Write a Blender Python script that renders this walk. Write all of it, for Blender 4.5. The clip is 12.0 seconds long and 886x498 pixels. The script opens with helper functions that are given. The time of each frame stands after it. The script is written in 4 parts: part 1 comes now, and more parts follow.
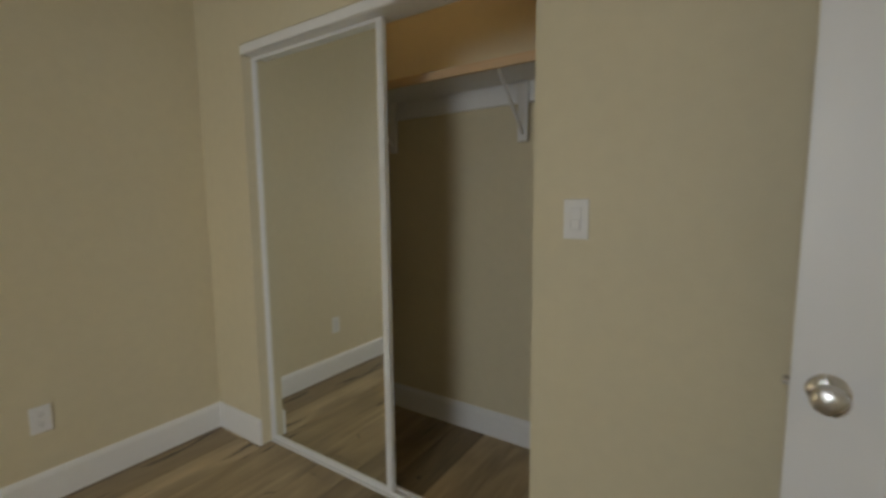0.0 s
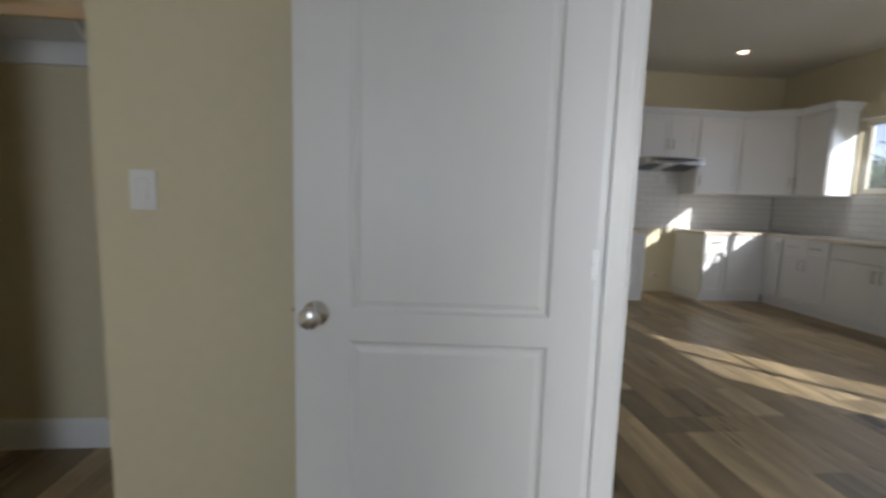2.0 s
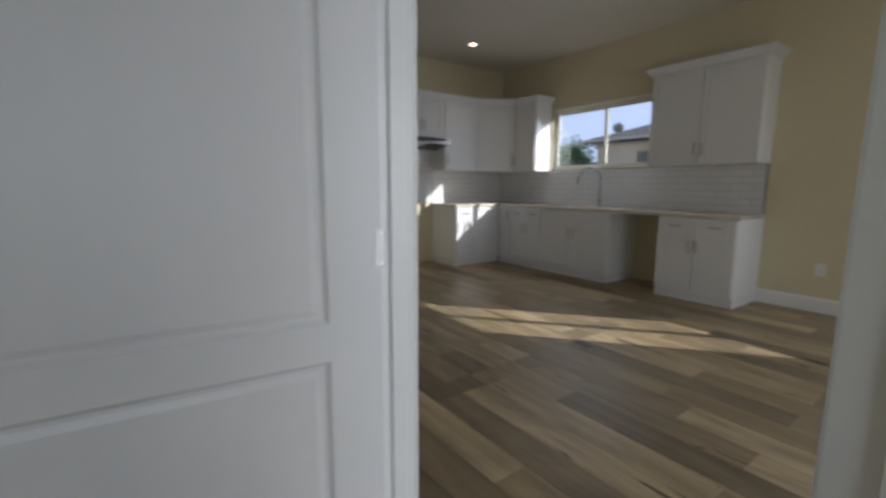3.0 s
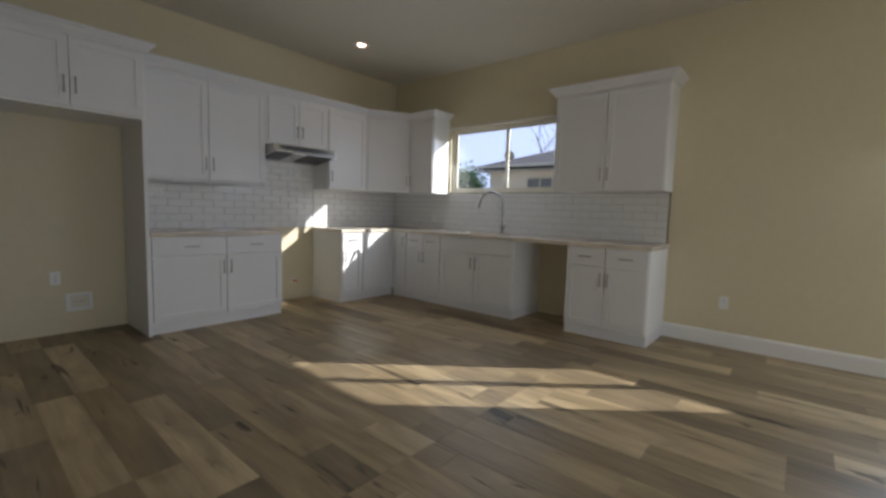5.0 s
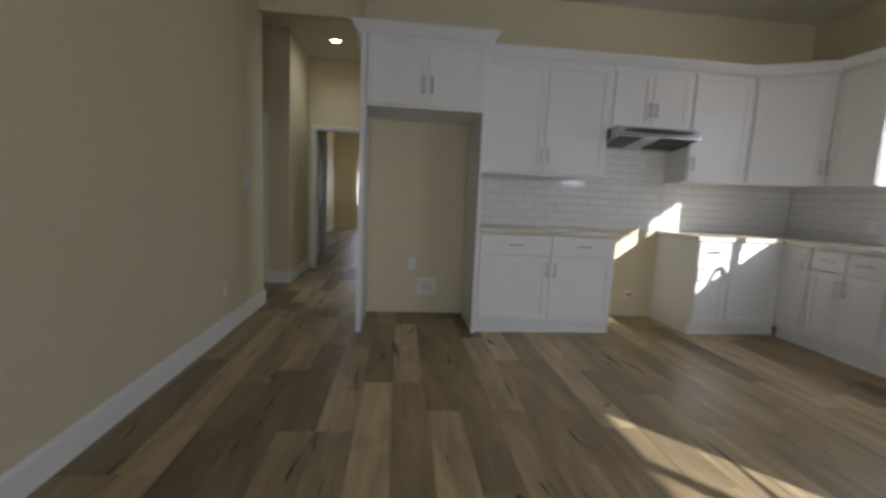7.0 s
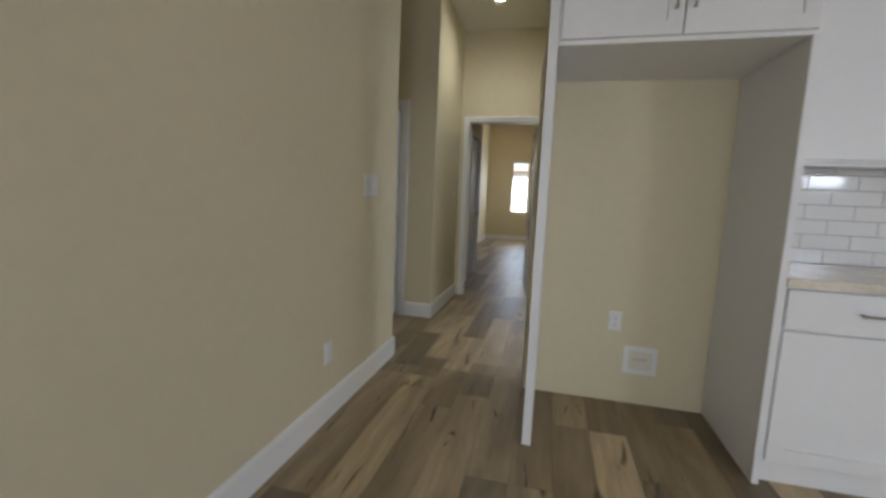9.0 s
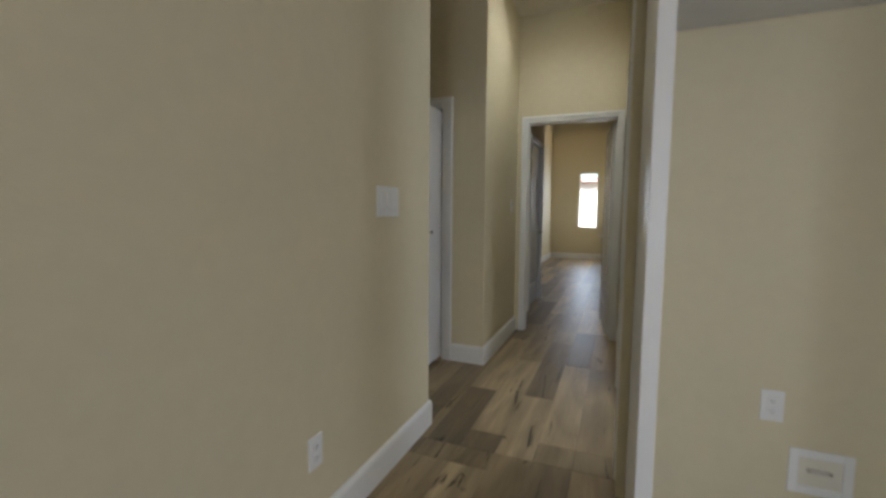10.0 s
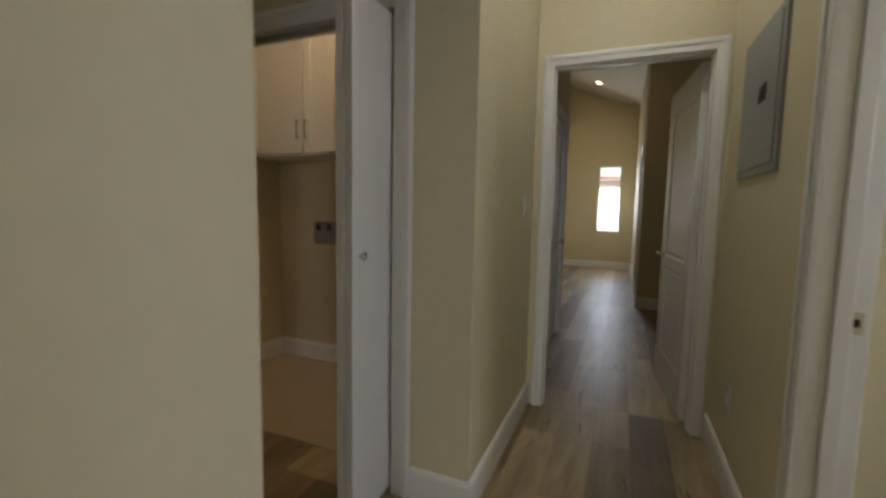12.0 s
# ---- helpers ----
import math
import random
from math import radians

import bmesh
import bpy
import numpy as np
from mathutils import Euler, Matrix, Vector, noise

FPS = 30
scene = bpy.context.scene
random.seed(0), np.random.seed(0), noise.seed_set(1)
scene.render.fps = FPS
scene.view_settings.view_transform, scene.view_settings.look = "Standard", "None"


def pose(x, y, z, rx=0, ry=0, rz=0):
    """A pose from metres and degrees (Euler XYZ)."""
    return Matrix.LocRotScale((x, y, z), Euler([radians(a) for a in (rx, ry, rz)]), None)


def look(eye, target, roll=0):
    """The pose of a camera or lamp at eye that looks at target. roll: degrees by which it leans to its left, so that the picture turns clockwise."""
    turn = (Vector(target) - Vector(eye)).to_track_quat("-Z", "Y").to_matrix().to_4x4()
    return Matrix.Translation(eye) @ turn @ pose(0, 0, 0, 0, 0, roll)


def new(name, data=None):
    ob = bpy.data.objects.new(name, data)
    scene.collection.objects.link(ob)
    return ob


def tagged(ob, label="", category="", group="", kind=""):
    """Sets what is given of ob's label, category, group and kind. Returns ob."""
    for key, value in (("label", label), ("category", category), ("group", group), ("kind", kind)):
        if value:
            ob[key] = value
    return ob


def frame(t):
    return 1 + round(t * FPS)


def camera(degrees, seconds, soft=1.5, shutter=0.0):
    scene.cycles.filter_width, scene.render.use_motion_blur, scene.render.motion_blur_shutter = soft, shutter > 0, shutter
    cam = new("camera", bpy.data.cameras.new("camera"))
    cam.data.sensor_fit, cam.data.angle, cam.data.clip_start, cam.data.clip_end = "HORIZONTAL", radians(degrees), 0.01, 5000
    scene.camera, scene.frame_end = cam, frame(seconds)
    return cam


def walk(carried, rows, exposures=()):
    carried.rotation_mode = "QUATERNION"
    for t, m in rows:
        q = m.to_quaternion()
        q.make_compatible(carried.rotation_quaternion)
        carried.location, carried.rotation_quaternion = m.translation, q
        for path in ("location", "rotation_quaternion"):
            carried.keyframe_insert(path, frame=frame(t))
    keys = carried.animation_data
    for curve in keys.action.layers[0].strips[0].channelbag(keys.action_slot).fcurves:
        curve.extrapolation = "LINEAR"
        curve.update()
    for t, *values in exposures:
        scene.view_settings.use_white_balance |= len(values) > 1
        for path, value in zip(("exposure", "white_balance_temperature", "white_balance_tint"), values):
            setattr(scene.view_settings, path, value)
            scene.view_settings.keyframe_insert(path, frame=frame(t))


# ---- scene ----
cam = camera(92.2, 12.0, soft=2.9, shutter=0.4)
PATH = [
    (0, (-0.075, 0.012, 1.265), (-1.171, 1.67, 1.047), -0.5),
    (0.5, (0.003, -0.055, 1.261), (-0.801, 1.766, 1.066), 0.4),
    (1, (0.15, -0.103, 1.252), (-0.4, 1.808, 1.039), 0.7),
    (1.5, (0.245, -0.112, 1.216), (0.045, 1.868, 1.018), 2.4),
    (2, (0.317, -0.054, 1.206), (0.496, 1.925, 0.983), 1.7),
    (2.5, (0.369, 0.1, 1.188), (1.04, 1.967, 0.933), 1.0),
    (3, (0.398, 0.198, 1.184), (1.555, 1.803, 0.89), 0.3),
    (3.5, (0.513, 0.35, 1.162), (1.966, 1.691, 0.859), 1.9),
    (3.7, (0.555, 0.385, 1.167), (2.069, 1.665, 0.905), 2.1),
    (5.3, (1.092, 0.932, 1.185), (2.607, 2.227, 1.023), 1.7),
    (5.5, (1.155, 0.999, 1.193), (2.599, 2.37, 1.008), 1.1),
    (6, (1.42, 1.09, 1.186), (2.467, 2.785, 1.003), 1.1),
    (6.5, (1.513, 1.265, 1.178), (2.077, 3.17, 0.947), 1.8),
    (7, (1.481, 1.56, 1.168), (1.692, 3.534, 0.923), 2.6),
    (7.5, (1.442, 1.844, 1.184), (1.372, 3.824, 0.913), 1.6),
    (7.7, (1.427, 1.972, 1.171), (1.257, 3.944, 0.885), 1.5),
    (9.3, (1.171, 3.332, 1.194), (0.617, 5.241, 0.969), 0.8),
    (9.5, (1.161, 3.468, 1.19), (0.533, 5.356, 0.985), -0.5),
    (10, (1.077, 3.89, 1.193), (0.322, 5.734, 1.018), 0.4),
    (10.5, (0.953, 4.34, 1.202), (0.285, 6.216, 1.019), 1.8),
    (11, (0.866, 4.755, 1.196), (0.243, 6.645, 0.995), 1.3),
    (11.5, (0.775, 5.14, 1.212), (0.024, 6.98, 0.992), 0.3),
    (12, (0.643, 5.504, 1.214), (-0.126, 7.341, 1.028), 1.1),
]
walk(cam, [(t, look(eye, target, roll)) for t, eye, target, roll in PATH],
     exposures=[(0, 0.67, 7150, 9), (0.5, 0.74, 7050, 9), (1.0, 0.78, 6600, 10), (1.5, 0.71, 6350, 10), (2.0, 0.6, 6350, 10), (2.5, 0.44, 6300, 10), (3.0, 0.3, 6200, 10), (3.7, 0.16, 6100, 10),
                (5.3, 0.68, 6350, 10), (6.5, 0.76, 6230, 10), (7.0, 0.89, 6300, 10), (7.5, 1.13, 6300, 10), (9.5, 1.73, 6250, 10), (10.5, 1.6, 6250, 10), (11.5, 1.56, 6500, 10), (12, 1.57, 6650, 10)])

# ---- world, sun and window light ----
SUN_WAY = Vector((-1.35, 1.57, -1.0)).normalized()      # the way the sunlight travels
world = bpy.data.worlds.new("world")
scene.world = world
world.use_nodes = True
wn = world.node_tree
sky = wn.nodes.new("ShaderNodeTexSky")
sky.sky_type = "NISHITA"
sky.sun_disc = False
sky.sun_elevation = math.asin(-SUN_WAY.z)
sky.sun_rotation = math.atan2(-SUN_WAY.x, -SUN_WAY.y)
sky.altitude, sky.dust_density = 50, 2.5
wn.nodes["Background"].inputs["Strength"].default_value = 0.12
wn.links.new(sky.outputs["Color"], wn.nodes["Background"].inputs["Color"])

sun_data = bpy.data.lights.new("sun", "SUN")
sun_data.energy, sun_data.angle, sun_data.color = 5.0, radians(0.5), (1.0, 0.97, 0.92)
sun = new("sun", sun_data)
sun.matrix_world = look((30, -35, 22), Vector((30, -35, 22)) + SUN_WAY)


def window_light(name, place, aim, width, height, watts, colour=(0.78, 0.855, 1.0)):
    data = bpy.data.lights.new(name, "AREA")
    data.shape, data.size, data.size_y, data.energy, data.color = "RECTANGLE", width, height, watts, colour
    ob = new(name, data)
    ob.matrix_world = look(place, aim)
    return ob


window_light("sky_light_kitchen", (5.66, 3.83, 1.86), (3.0, 3.83, -0.4), 1.5, 0.8, 7)
window_light("sky_light_living", (5.66, -0.32, 1.70), (3.0, -0.25, 0.3), 1.05, 1.1, 24)
# fill from the south, through an unseen opening added to brighten the kitchen
window_light("sky_light_front_door", (2.05, -2.12, 1.10), (2.0, 2.5, -0.4), 1.4, 1.85, 21)
window_light("sky_light_bedroom", (-0.68, -2.84, 1.5), (-1.3, 1.0, 0.0), 0.98, 1.15, 22, (0.76, 0.85, 1.0))
window_light("sky_light_side", (3.02, 6.45, 1.52), (0.2, 6.6, 0.8), 0.72, 0.95, 4.2)
window_light("sky_light_far", (0.35, 15.42, 1.5), (0.35, 10, 0.2), 0.46, 1.38, 7)


# ---- materials ----
def mat(name, colour, rough=0.6, metal=0.0, spread=0.06, scale=6.0, bump=0.0, bump_scale=120.0, stretch=(1, 1, 1), piece=0.0, coat=0.0):
    """A painted or natural surface: base colour varied at two scales, roughness varied a little, fine relief."""
    m = bpy.data.materials.new(name)
    m.use_nodes = True
    nt = m.node_tree
    b = nt.nodes["Principled BSDF"]
    b.inputs["Metallic"].default_value = metal
    b.inputs["Coat Weight"].default_value = coat
    tc = nt.nodes.new("ShaderNodeTexCoord")
    mp = nt.nodes.new("ShaderNodeMapping")
    mp.inputs["Scale"].default_value = stretch
    nt.links.new(tc.outputs["Object"], mp.inputs["Vector"])
    big = nt.nodes.new("ShaderNodeTexNoise")
    big.inputs["Scale"].default_value, big.inputs["Detail"].default_value = scale * 0.2, 3
    fine = nt.nodes.new("ShaderNodeTexNoise")
    fine.inputs["Scale"].default_value, fine.inputs["Detail"].default_value = scale * 4, 6
    for n in (big, fine):
        nt.links.new(mp.outputs[0], n.inputs["Vector"])
    add = nt.nodes.new("ShaderNodeMath")
    add.operation = "ADD"
    nt.links.new(big.outputs["Fac"], add.inputs[0])
    nt.links.new(fine.outputs["Fac"], add.inputs[1])
    last = add.outputs[0]
    if piece:
        info = nt.nodes.new("ShaderNodeObjectInfo")
        mul = nt.nodes.new("ShaderNodeMath")
        mul.operation = "MULTIPLY_ADD"
        mul.inputs[1].default_value, mul.inputs[2].default_value = piece, -piece / 2
        nt.links.new(info.outputs["Random"], mul.inputs[0])
        more = nt.nodes.new("ShaderNodeMath")
        more.operation = "ADD"
        nt.links.new(last, more.inputs[0])
        nt.links.new(mul.outputs[0], more.inputs[1])
        last = more.outputs[0]
    ramp = nt.nodes.new("ShaderNodeMapRange")
    ramp.inputs["From Min"].default_value, ramp.inputs["From Max"].default_value = 0.6, 1.4
    ramp.inputs["To Min"].default_value, ramp.inputs["To Max"].default_value = 1 - spread, 1 + spread
    ramp.clamp = False
    nt.links.new(last, ramp.inputs["Value"])
    mix = nt.nodes.new("ShaderNodeVectorMath")
    mix.operation = "SCALE"
    mix.inputs[0].default_value = colour
    nt.links.new(ramp.outputs[0], mix.inputs["Scale"])
    nt.links.new(mix.outputs[0], b.inputs["Base Color"])
    rr = nt.nodes.new("ShaderNodeMapRange")
    rr.inputs["To Min"].default_value, rr.inputs["To Max"].default_value = max(0.02, rough * 0.85), min(1, rough * 1.15)
    nt.links.new(big.outputs["Fac"], rr.inputs["Value"])
    nt.links.new(rr.outputs[0], b.inputs["Roughness"])
    if bump:
        rel = nt.nodes.new("ShaderNodeTexNoise")
        rel.inputs["Scale"].default_value, rel.inputs["Detail"].default_value = bump_scale, 4
        nt.links.new(mp.outputs[0], rel.inputs["Vector"])
        bp = nt.nodes.new("ShaderNodeBump")
        bp.inputs["Strength"].default_value, bp.inputs["Distance"].default_value = bump, 0.003
        nt.links.new(rel.outputs["Fac"], bp.inputs["Height"])
        nt.links.new(bp.outputs[0], b.inputs["Normal"])
    return m


def plank_mat():
    """Weathered oak plank: tone by plank, long grain, dark knots and cracks."""
    m = bpy.data.materials.new("oak_plank")
    m.use_nodes = True
    nt = m.node_tree
    b = nt.nodes["Principled BSDF"]
    tc = nt.nodes.new("ShaderNodeTexCoord")
    info = nt.nodes.new("ShaderNodeObjectInfo")
    shift = nt.nodes.new("ShaderNodeVectorMath")
    shift.operation = "MULTIPLY_ADD"
    comb = nt.nodes.new("ShaderNodeCombineXYZ")
    for k in ("X", "Y", "Z"):
        nt.links.new(info.outputs["Random"], comb.inputs[k])
    shift.inputs[1].default_value = (37, 91, 13)
    nt.links.new(comb.outputs[0], shift.inputs[0])
    nt.links.new(tc.outputs["Object"], shift.inputs[2])

    def field(scale, stretch, detail, distort=0.0):
        mp = nt.nodes.new("ShaderNodeMapping")
        mp.inputs["Scale"].default_value = stretch
        nt.links.new(shift.outputs[0], mp.inputs["Vector"])
        n = nt.nodes.new("ShaderNodeTexNoise")
        n.inputs["Scale"].default_value, n.inputs["Detail"].default_value = scale, detail
        n.inputs["Distortion"].default_value = distort
        nt.links.new(mp.outputs[0], n.inputs["Vector"])
        return n.outputs["Fac"]

    grain = field(42, (1, 0.06, 1), 6, 0.6)
    broad = field(4.5, (1, 0.26, 1), 4, 1.4)
    streak = field(9, (1, 0.07, 1), 4, 1.0)
    crack = field(8, (1, 0.10, 1), 5, 2.4)
    knot = field(3.6, (1, 0.55, 1), 4, 2.4)
    tone = nt.nodes.new("ShaderNodeValToRGB")
    tone.color_ramp.interpolation = "LINEAR"
    stops = tone.color_ramp.elements
    stops[0].position, stops[0].color = 0.0, (0.174, 0.133, 0.080, 1)
    stops[1].position, stops[1].color = 1.0, (0.482, 0.373, 0.228, 1)
    for p, c in ((0.15, (0.213, 0.162, 0.098, 1)), (0.25, (0.274, 0.207, 0.122, 1)), (0.6, (0.330, 0.249, 0.145, 1)), (0.82, (0.409, 0.313, 0.187, 1))):
        e = stops.new(p)
        e.color = c
    nt.links.new(info.outputs["Random"], tone.inputs[0])

    def scaled(colour, fac, lo, hi, a, c):
        r = nt.nodes.new("ShaderNodeMapRange")
        r.inputs["From Min"].default_value, r.inputs["From Max"].default_value = a, c
        r.inputs["To Min"].default_value, r.inputs["To Max"].default_value = lo, hi
        nt.links.new(fac, r.inputs["Value"])
        v = nt.nodes.new("ShaderNodeVectorMath")
        v.operation = "SCALE"
        nt.links.new(colour, v.inputs[0])
        nt.links.new(r.outputs[0], v.inputs["Scale"])
        return v.outputs[0]

    c = scaled(tone.outputs[0], grain, 0.93, 1.07, 0.35, 0.65)
    c = scaled(c, broad, 0.74, 1.2, 0.32, 0.68)
    c = scaled(c, streak, 0.88, 1.12, 0.38, 0.62)
    c = scaled(c, crack, 0.25, 1.0, 0.30, 0.36)
    c = scaled(c, knot, 0.3, 1.0, 0.25, 0.30)
    nt.links.new(c, b.inputs["Base Color"])
    rr = nt.nodes.new("ShaderNodeMapRange")
    rr.inputs["To Min"].default_value, rr.inputs["To Max"].default_value = 0.34, 0.52
    b.inputs["Specular IOR Level"].default_value = 0.4
    nt.links.new(broad, rr.inputs["Value"])
    nt.links.new(rr.outputs[0], b.inputs["Roughness"])
    bp = nt.nodes.new("ShaderNodeBump")
    bp.inputs["Strength"].default_value, bp.inputs["Distance"].default_value = 0.18, 0.002
    nt.links.new(grain, bp.inputs["Height"])
    nt.links.new(bp.outputs[0], b.inputs["Normal"])
    return m


def glass_mat(name, tint=(1, 1, 1)):
    m = bpy.data.materials.new(name)
    m.use_nodes = True
    nt = m.node_tree
    nt.nodes.remove(nt.nodes["Principled BSDF"])
    clear = nt.nodes.new("ShaderNodeBsdfTransparent")
    clear.inputs["Color"].default_value = (*tint, 1)
    gloss = nt.nodes.new("ShaderNodeBsdfGlossy")
    gloss.inputs["Roughness"].default_value = 0.02
    fres = nt.nodes.new("ShaderNodeFresnel")
    fres.inputs["IOR"].default_value = 1.45
    mix = nt.nodes.new("ShaderNodeMixShader")
    nt.links.new(fres.outputs[0], mix.inputs[0])
    nt.links.new(clear.outputs[0], mix.inputs[1])
    nt.links.new(gloss.outputs[0], mix.inputs[2])
    nt.links.new(mix.outputs[0], nt.nodes["Material Output"].inputs["Surface"])
    return m


def glow_mat(name, colour, strength):
    m = bpy.data.materials.new(name)
    m.use_nodes = True
    b = m.node_tree.nodes["Principled BSDF"]
    b.inputs["Base Color"].default_value = (*colour, 1)
    b.inputs["Emission Color"].default_value = (*colour, 1)
    b.inputs["Emission Strength"].default_value = strength
    return m


M_WALL = mat("cream_wall_paint", (0.655, 0.585, 0.415), 0.6, spread=0.035, scale=5, bump=0.25, bump_scale=90)
M_CEIL = mat("ceiling_paint", (0.68, 0.65, 0.58), 0.8, spread=0.03, scale=5, bump=0.3, bump_scale=70)
M_TRIM = mat("white_trim_paint", (0.80, 0.80, 0.79), 0.32, spread=0.025, scale=8, bump=0.05, bump_scale=60)
M_DOOR = mat("white_door_paint", (0.745, 0.745, 0.75), 0.42, spread=0.02, scale=4, bump=0.04, bump_scale=30, stretch=(1, 1, 0.3))
M_GLOSS = mat("white_gloss_door_paint", (0.76, 0.76, 0.76), 0.17, spread=0.02, scale=4, bump=0.02, bump_scale=20)
M_CAB = mat("white_cabinet_lacquer", (0.74, 0.74, 0.755), 0.38, spread=0.02, scale=6, bump=0.03, bump_scale=40)
M_BODY = mat("white_cabinet_board", (0.80, 0.80, 0.79), 0.58, spread=0.025, scale=6, bump=0.04, bump_scale=50)
M_PLANK = plank_mat()
M_UNDER = mat("plank_joint", (0.05, 0.04, 0.03), 0.9)
M_TILE = mat("glazed_white_tile", (0.74, 0.74, 0.74), 0.09, spread=0.03, scale=9, bump=0.05, bump_scale=14, piece=0.5, coat=0.3)
M_GROUT = mat("grey_grout", (0.34, 0.335, 0.32), 0.9, spread=0.1, scale=30, bump=0.3)
M_STONE = mat("beige_granite", (0.66, 0.60, 0.51), 0.18, spread=0.3, scale=22)
M_NICKEL = mat("brushed_nickel", (0.62, 0.60, 0.57), 0.28, 1.0, spread=0.05, scale=40)
M_PULL = mat("satin_nickel_pull", (0.36, 0.345, 0.33), 0.3, 1.0, spread=0.05, scale=40)
M_CHROME = mat("dark_chrome", (0.42, 0.42, 0.43), 0.16, 1.0, spread=0.03, scale=30)
M_STEEL = mat("stainless_steel", (0.58, 0.58, 0.58), 0.24, 1.0, spread=0.06, scale=30, stretch=(0.1, 1, 1))
M_BLACK = mat("black_plastic", (0.015, 0.015, 0.016), 0.35, spread=0.1)
M_PLATE = mat("white_plastic_plate", (0.80, 0.80, 0.80), 0.12, spread=0.01)
M_GREYM = mat("grey_enamel_metal", (0.30, 0.31, 0.31), 0.45, spread=0.05, scale=10)
M_VINYL = mat("almond_vinyl_frame", (0.70, 0.67, 0.58), 0.4, spread=0.03)
M_COPPER = mat("copper_pipe", (0.72, 0.30, 0.16), 0.35, 1.0, spread=0.1)
M_SHELF = mat("raw_pine_shelf", (0.62, 0.44, 0.26), 0.6, spread=0.12, scale=14, stretch=(0.1, 1, 1))
M_MIRROR = mat("mirror_silver", (0.86, 0.88, 0.86), 0.01, 1.0, spread=0.005)
M_GLASS = glass_mat("window_glass", (0.94, 0.97, 0.96))
M_LAMP = glow_mat("warm_led", (1.0, 0.66, 0.50), 4)
M_LAMPW = glow_mat("white_led", (1.0, 0.93, 0.84), 16)
M_STUCCO = mat("pale_stucco", (0.80, 0.72, 0.68), 0.9, spread=0.08, scale=4, bump=0.5, bump_scale=60)
M_ROOF = mat("brown_shingle", (0.17, 0.15, 0.17), 0.85, spread=0.2, scale=12, bump=0.5, bump_scale=30, piece=0.5)
M_FENCE = mat("orange_cedar", (0.46, 0.14, 0.055), 0.7, spread=0.18, scale=7, bump=0.3, stretch=(1, 1, 0.08), piece=0.7)
M_GREYF = mat("grey_board", (0.22, 0.23, 0.26), 0.8, spread=0.15, scale=7, stretch=(1, 1, 0.08), piece=0.5)
M_LEAF = mat("leaf_green", (0.06, 0.15, 0.05), 0.6, spread=0.35, scale=4)
M_BARK = mat("grey_bark", (0.16, 0.13, 0.11), 0.9, spread=0.25, scale=12, bump=0.6)
M_EARTH = mat("dry_ground", (0.27, 0.23, 0.18), 0.95, spread=0.2, scale=2, bump=0.5, bump_scale=20)


# ---- building helpers ----
def box(bm, x0, x1, y0, y1, z0, z1, bevel=0.0, segments=1):
    """Adds a box to bm, with its edges rounded by bevel."""
    made = bmesh.ops.create_cube(bm, size=1.0, matrix=Matrix.Translation(((x0 + x1) / 2, (y0 + y1) / 2, (z0 + z1) / 2)) @ Matrix.Diagonal((abs(x1 - x0), abs(y1 - y0), abs(z1 - z0), 1)))
    if bevel:
        edges = {e for v in made["verts"] for e in v.link_edges}
        bmesh.ops.bevel(bm, geom=list(edges), offset=bevel, segments=segments, affect="EDGES", profile=0.6)
    return made["verts"]


def rod(bm, a, b, r, r2=None, sides=14):
    """Adds a round bar from a to b."""
    a, b = Vector(a), Vector(b)
    turn = (b - a).to_track_quat("Z", "Y").to_matrix().to_4x4()
    bmesh.ops.create_cone(bm, cap_ends=True, segments=sides, radius1=r, radius2=r if r2 is None else r2, depth=(b - a).length, matrix=Matrix.Translation((a + b) / 2) @ turn)


def grid_slab(bm, xs, zs, solid, y0, y1):
    """One connected slab in the plane y0..y1 out of grid cells: solid(i, k) says which cells are filled."""
    filled = {(i, k) for i in range(len(xs) - 1) for k in range(len(zs) - 1) if solid(i, k)}
    made = {}

    def v(i, k, y):
        if (i, k, y) not in made:
            made[i, k, y] = bm.verts.new((xs[i], y, zs[k]))
        return made[i, k, y]

    for i, k in filled:
        bm.faces.new((v(i, k, y0), v(i + 1, k, y0), v(i + 1, k + 1, y0), v(i, k + 1, y0)))
        bm.faces.new((v(i, k, y1), v(i, k + 1, y1), v(i + 1, k + 1, y1), v(i + 1, k, y1)))
        for (a, b), side in ((((i, k), (i + 1, k)), (i, k - 1)), (((i + 1, k), (i + 1, k + 1)), (i + 1, k)), (((i + 1, k + 1), (i, k + 1)), (i, k + 1)), (((i, k + 1), (i, k)), (i - 1, k))):
            if side not in filled:
                bm.faces.new((v(*a, y0), v(*a, y1), v(*b, y1), v(*b, y0)))
    bmesh.ops.recalc_face_normals(bm, faces=bm.faces)


def ring_slab(bm, x0, x1, z0, z1, w, y0, y1):
    """A rectangular frame of bar width w, mitred into one piece."""
    grid_slab(bm, [x0, x0 + w, x1 - w, x1], [z0, z0 + w, z1 - w, z1], lambda i, k: (i, k) != (1, 1), y0, y1)


def mesh_of(name, bm, material, smooth=False):
    me = bpy.data.meshes.new(name)
    bm.normal_update()
    bm.to_mesh(me)
    bm.free()
    for m in material if isinstance(material, (list, tuple)) else [material]:
        me.materials.append(m)
    if smooth:
        for p in me.polygons:
            p.use_smooth = True
        me.set_sharp_from_angle(angle=radians(35))
    return me


def part(name, bm, material, parent, label="", smooth=False):
    ob = new(name, mesh_of(name, bm, material, smooth))
    ob.parent = parent
    return tagged(ob, label)


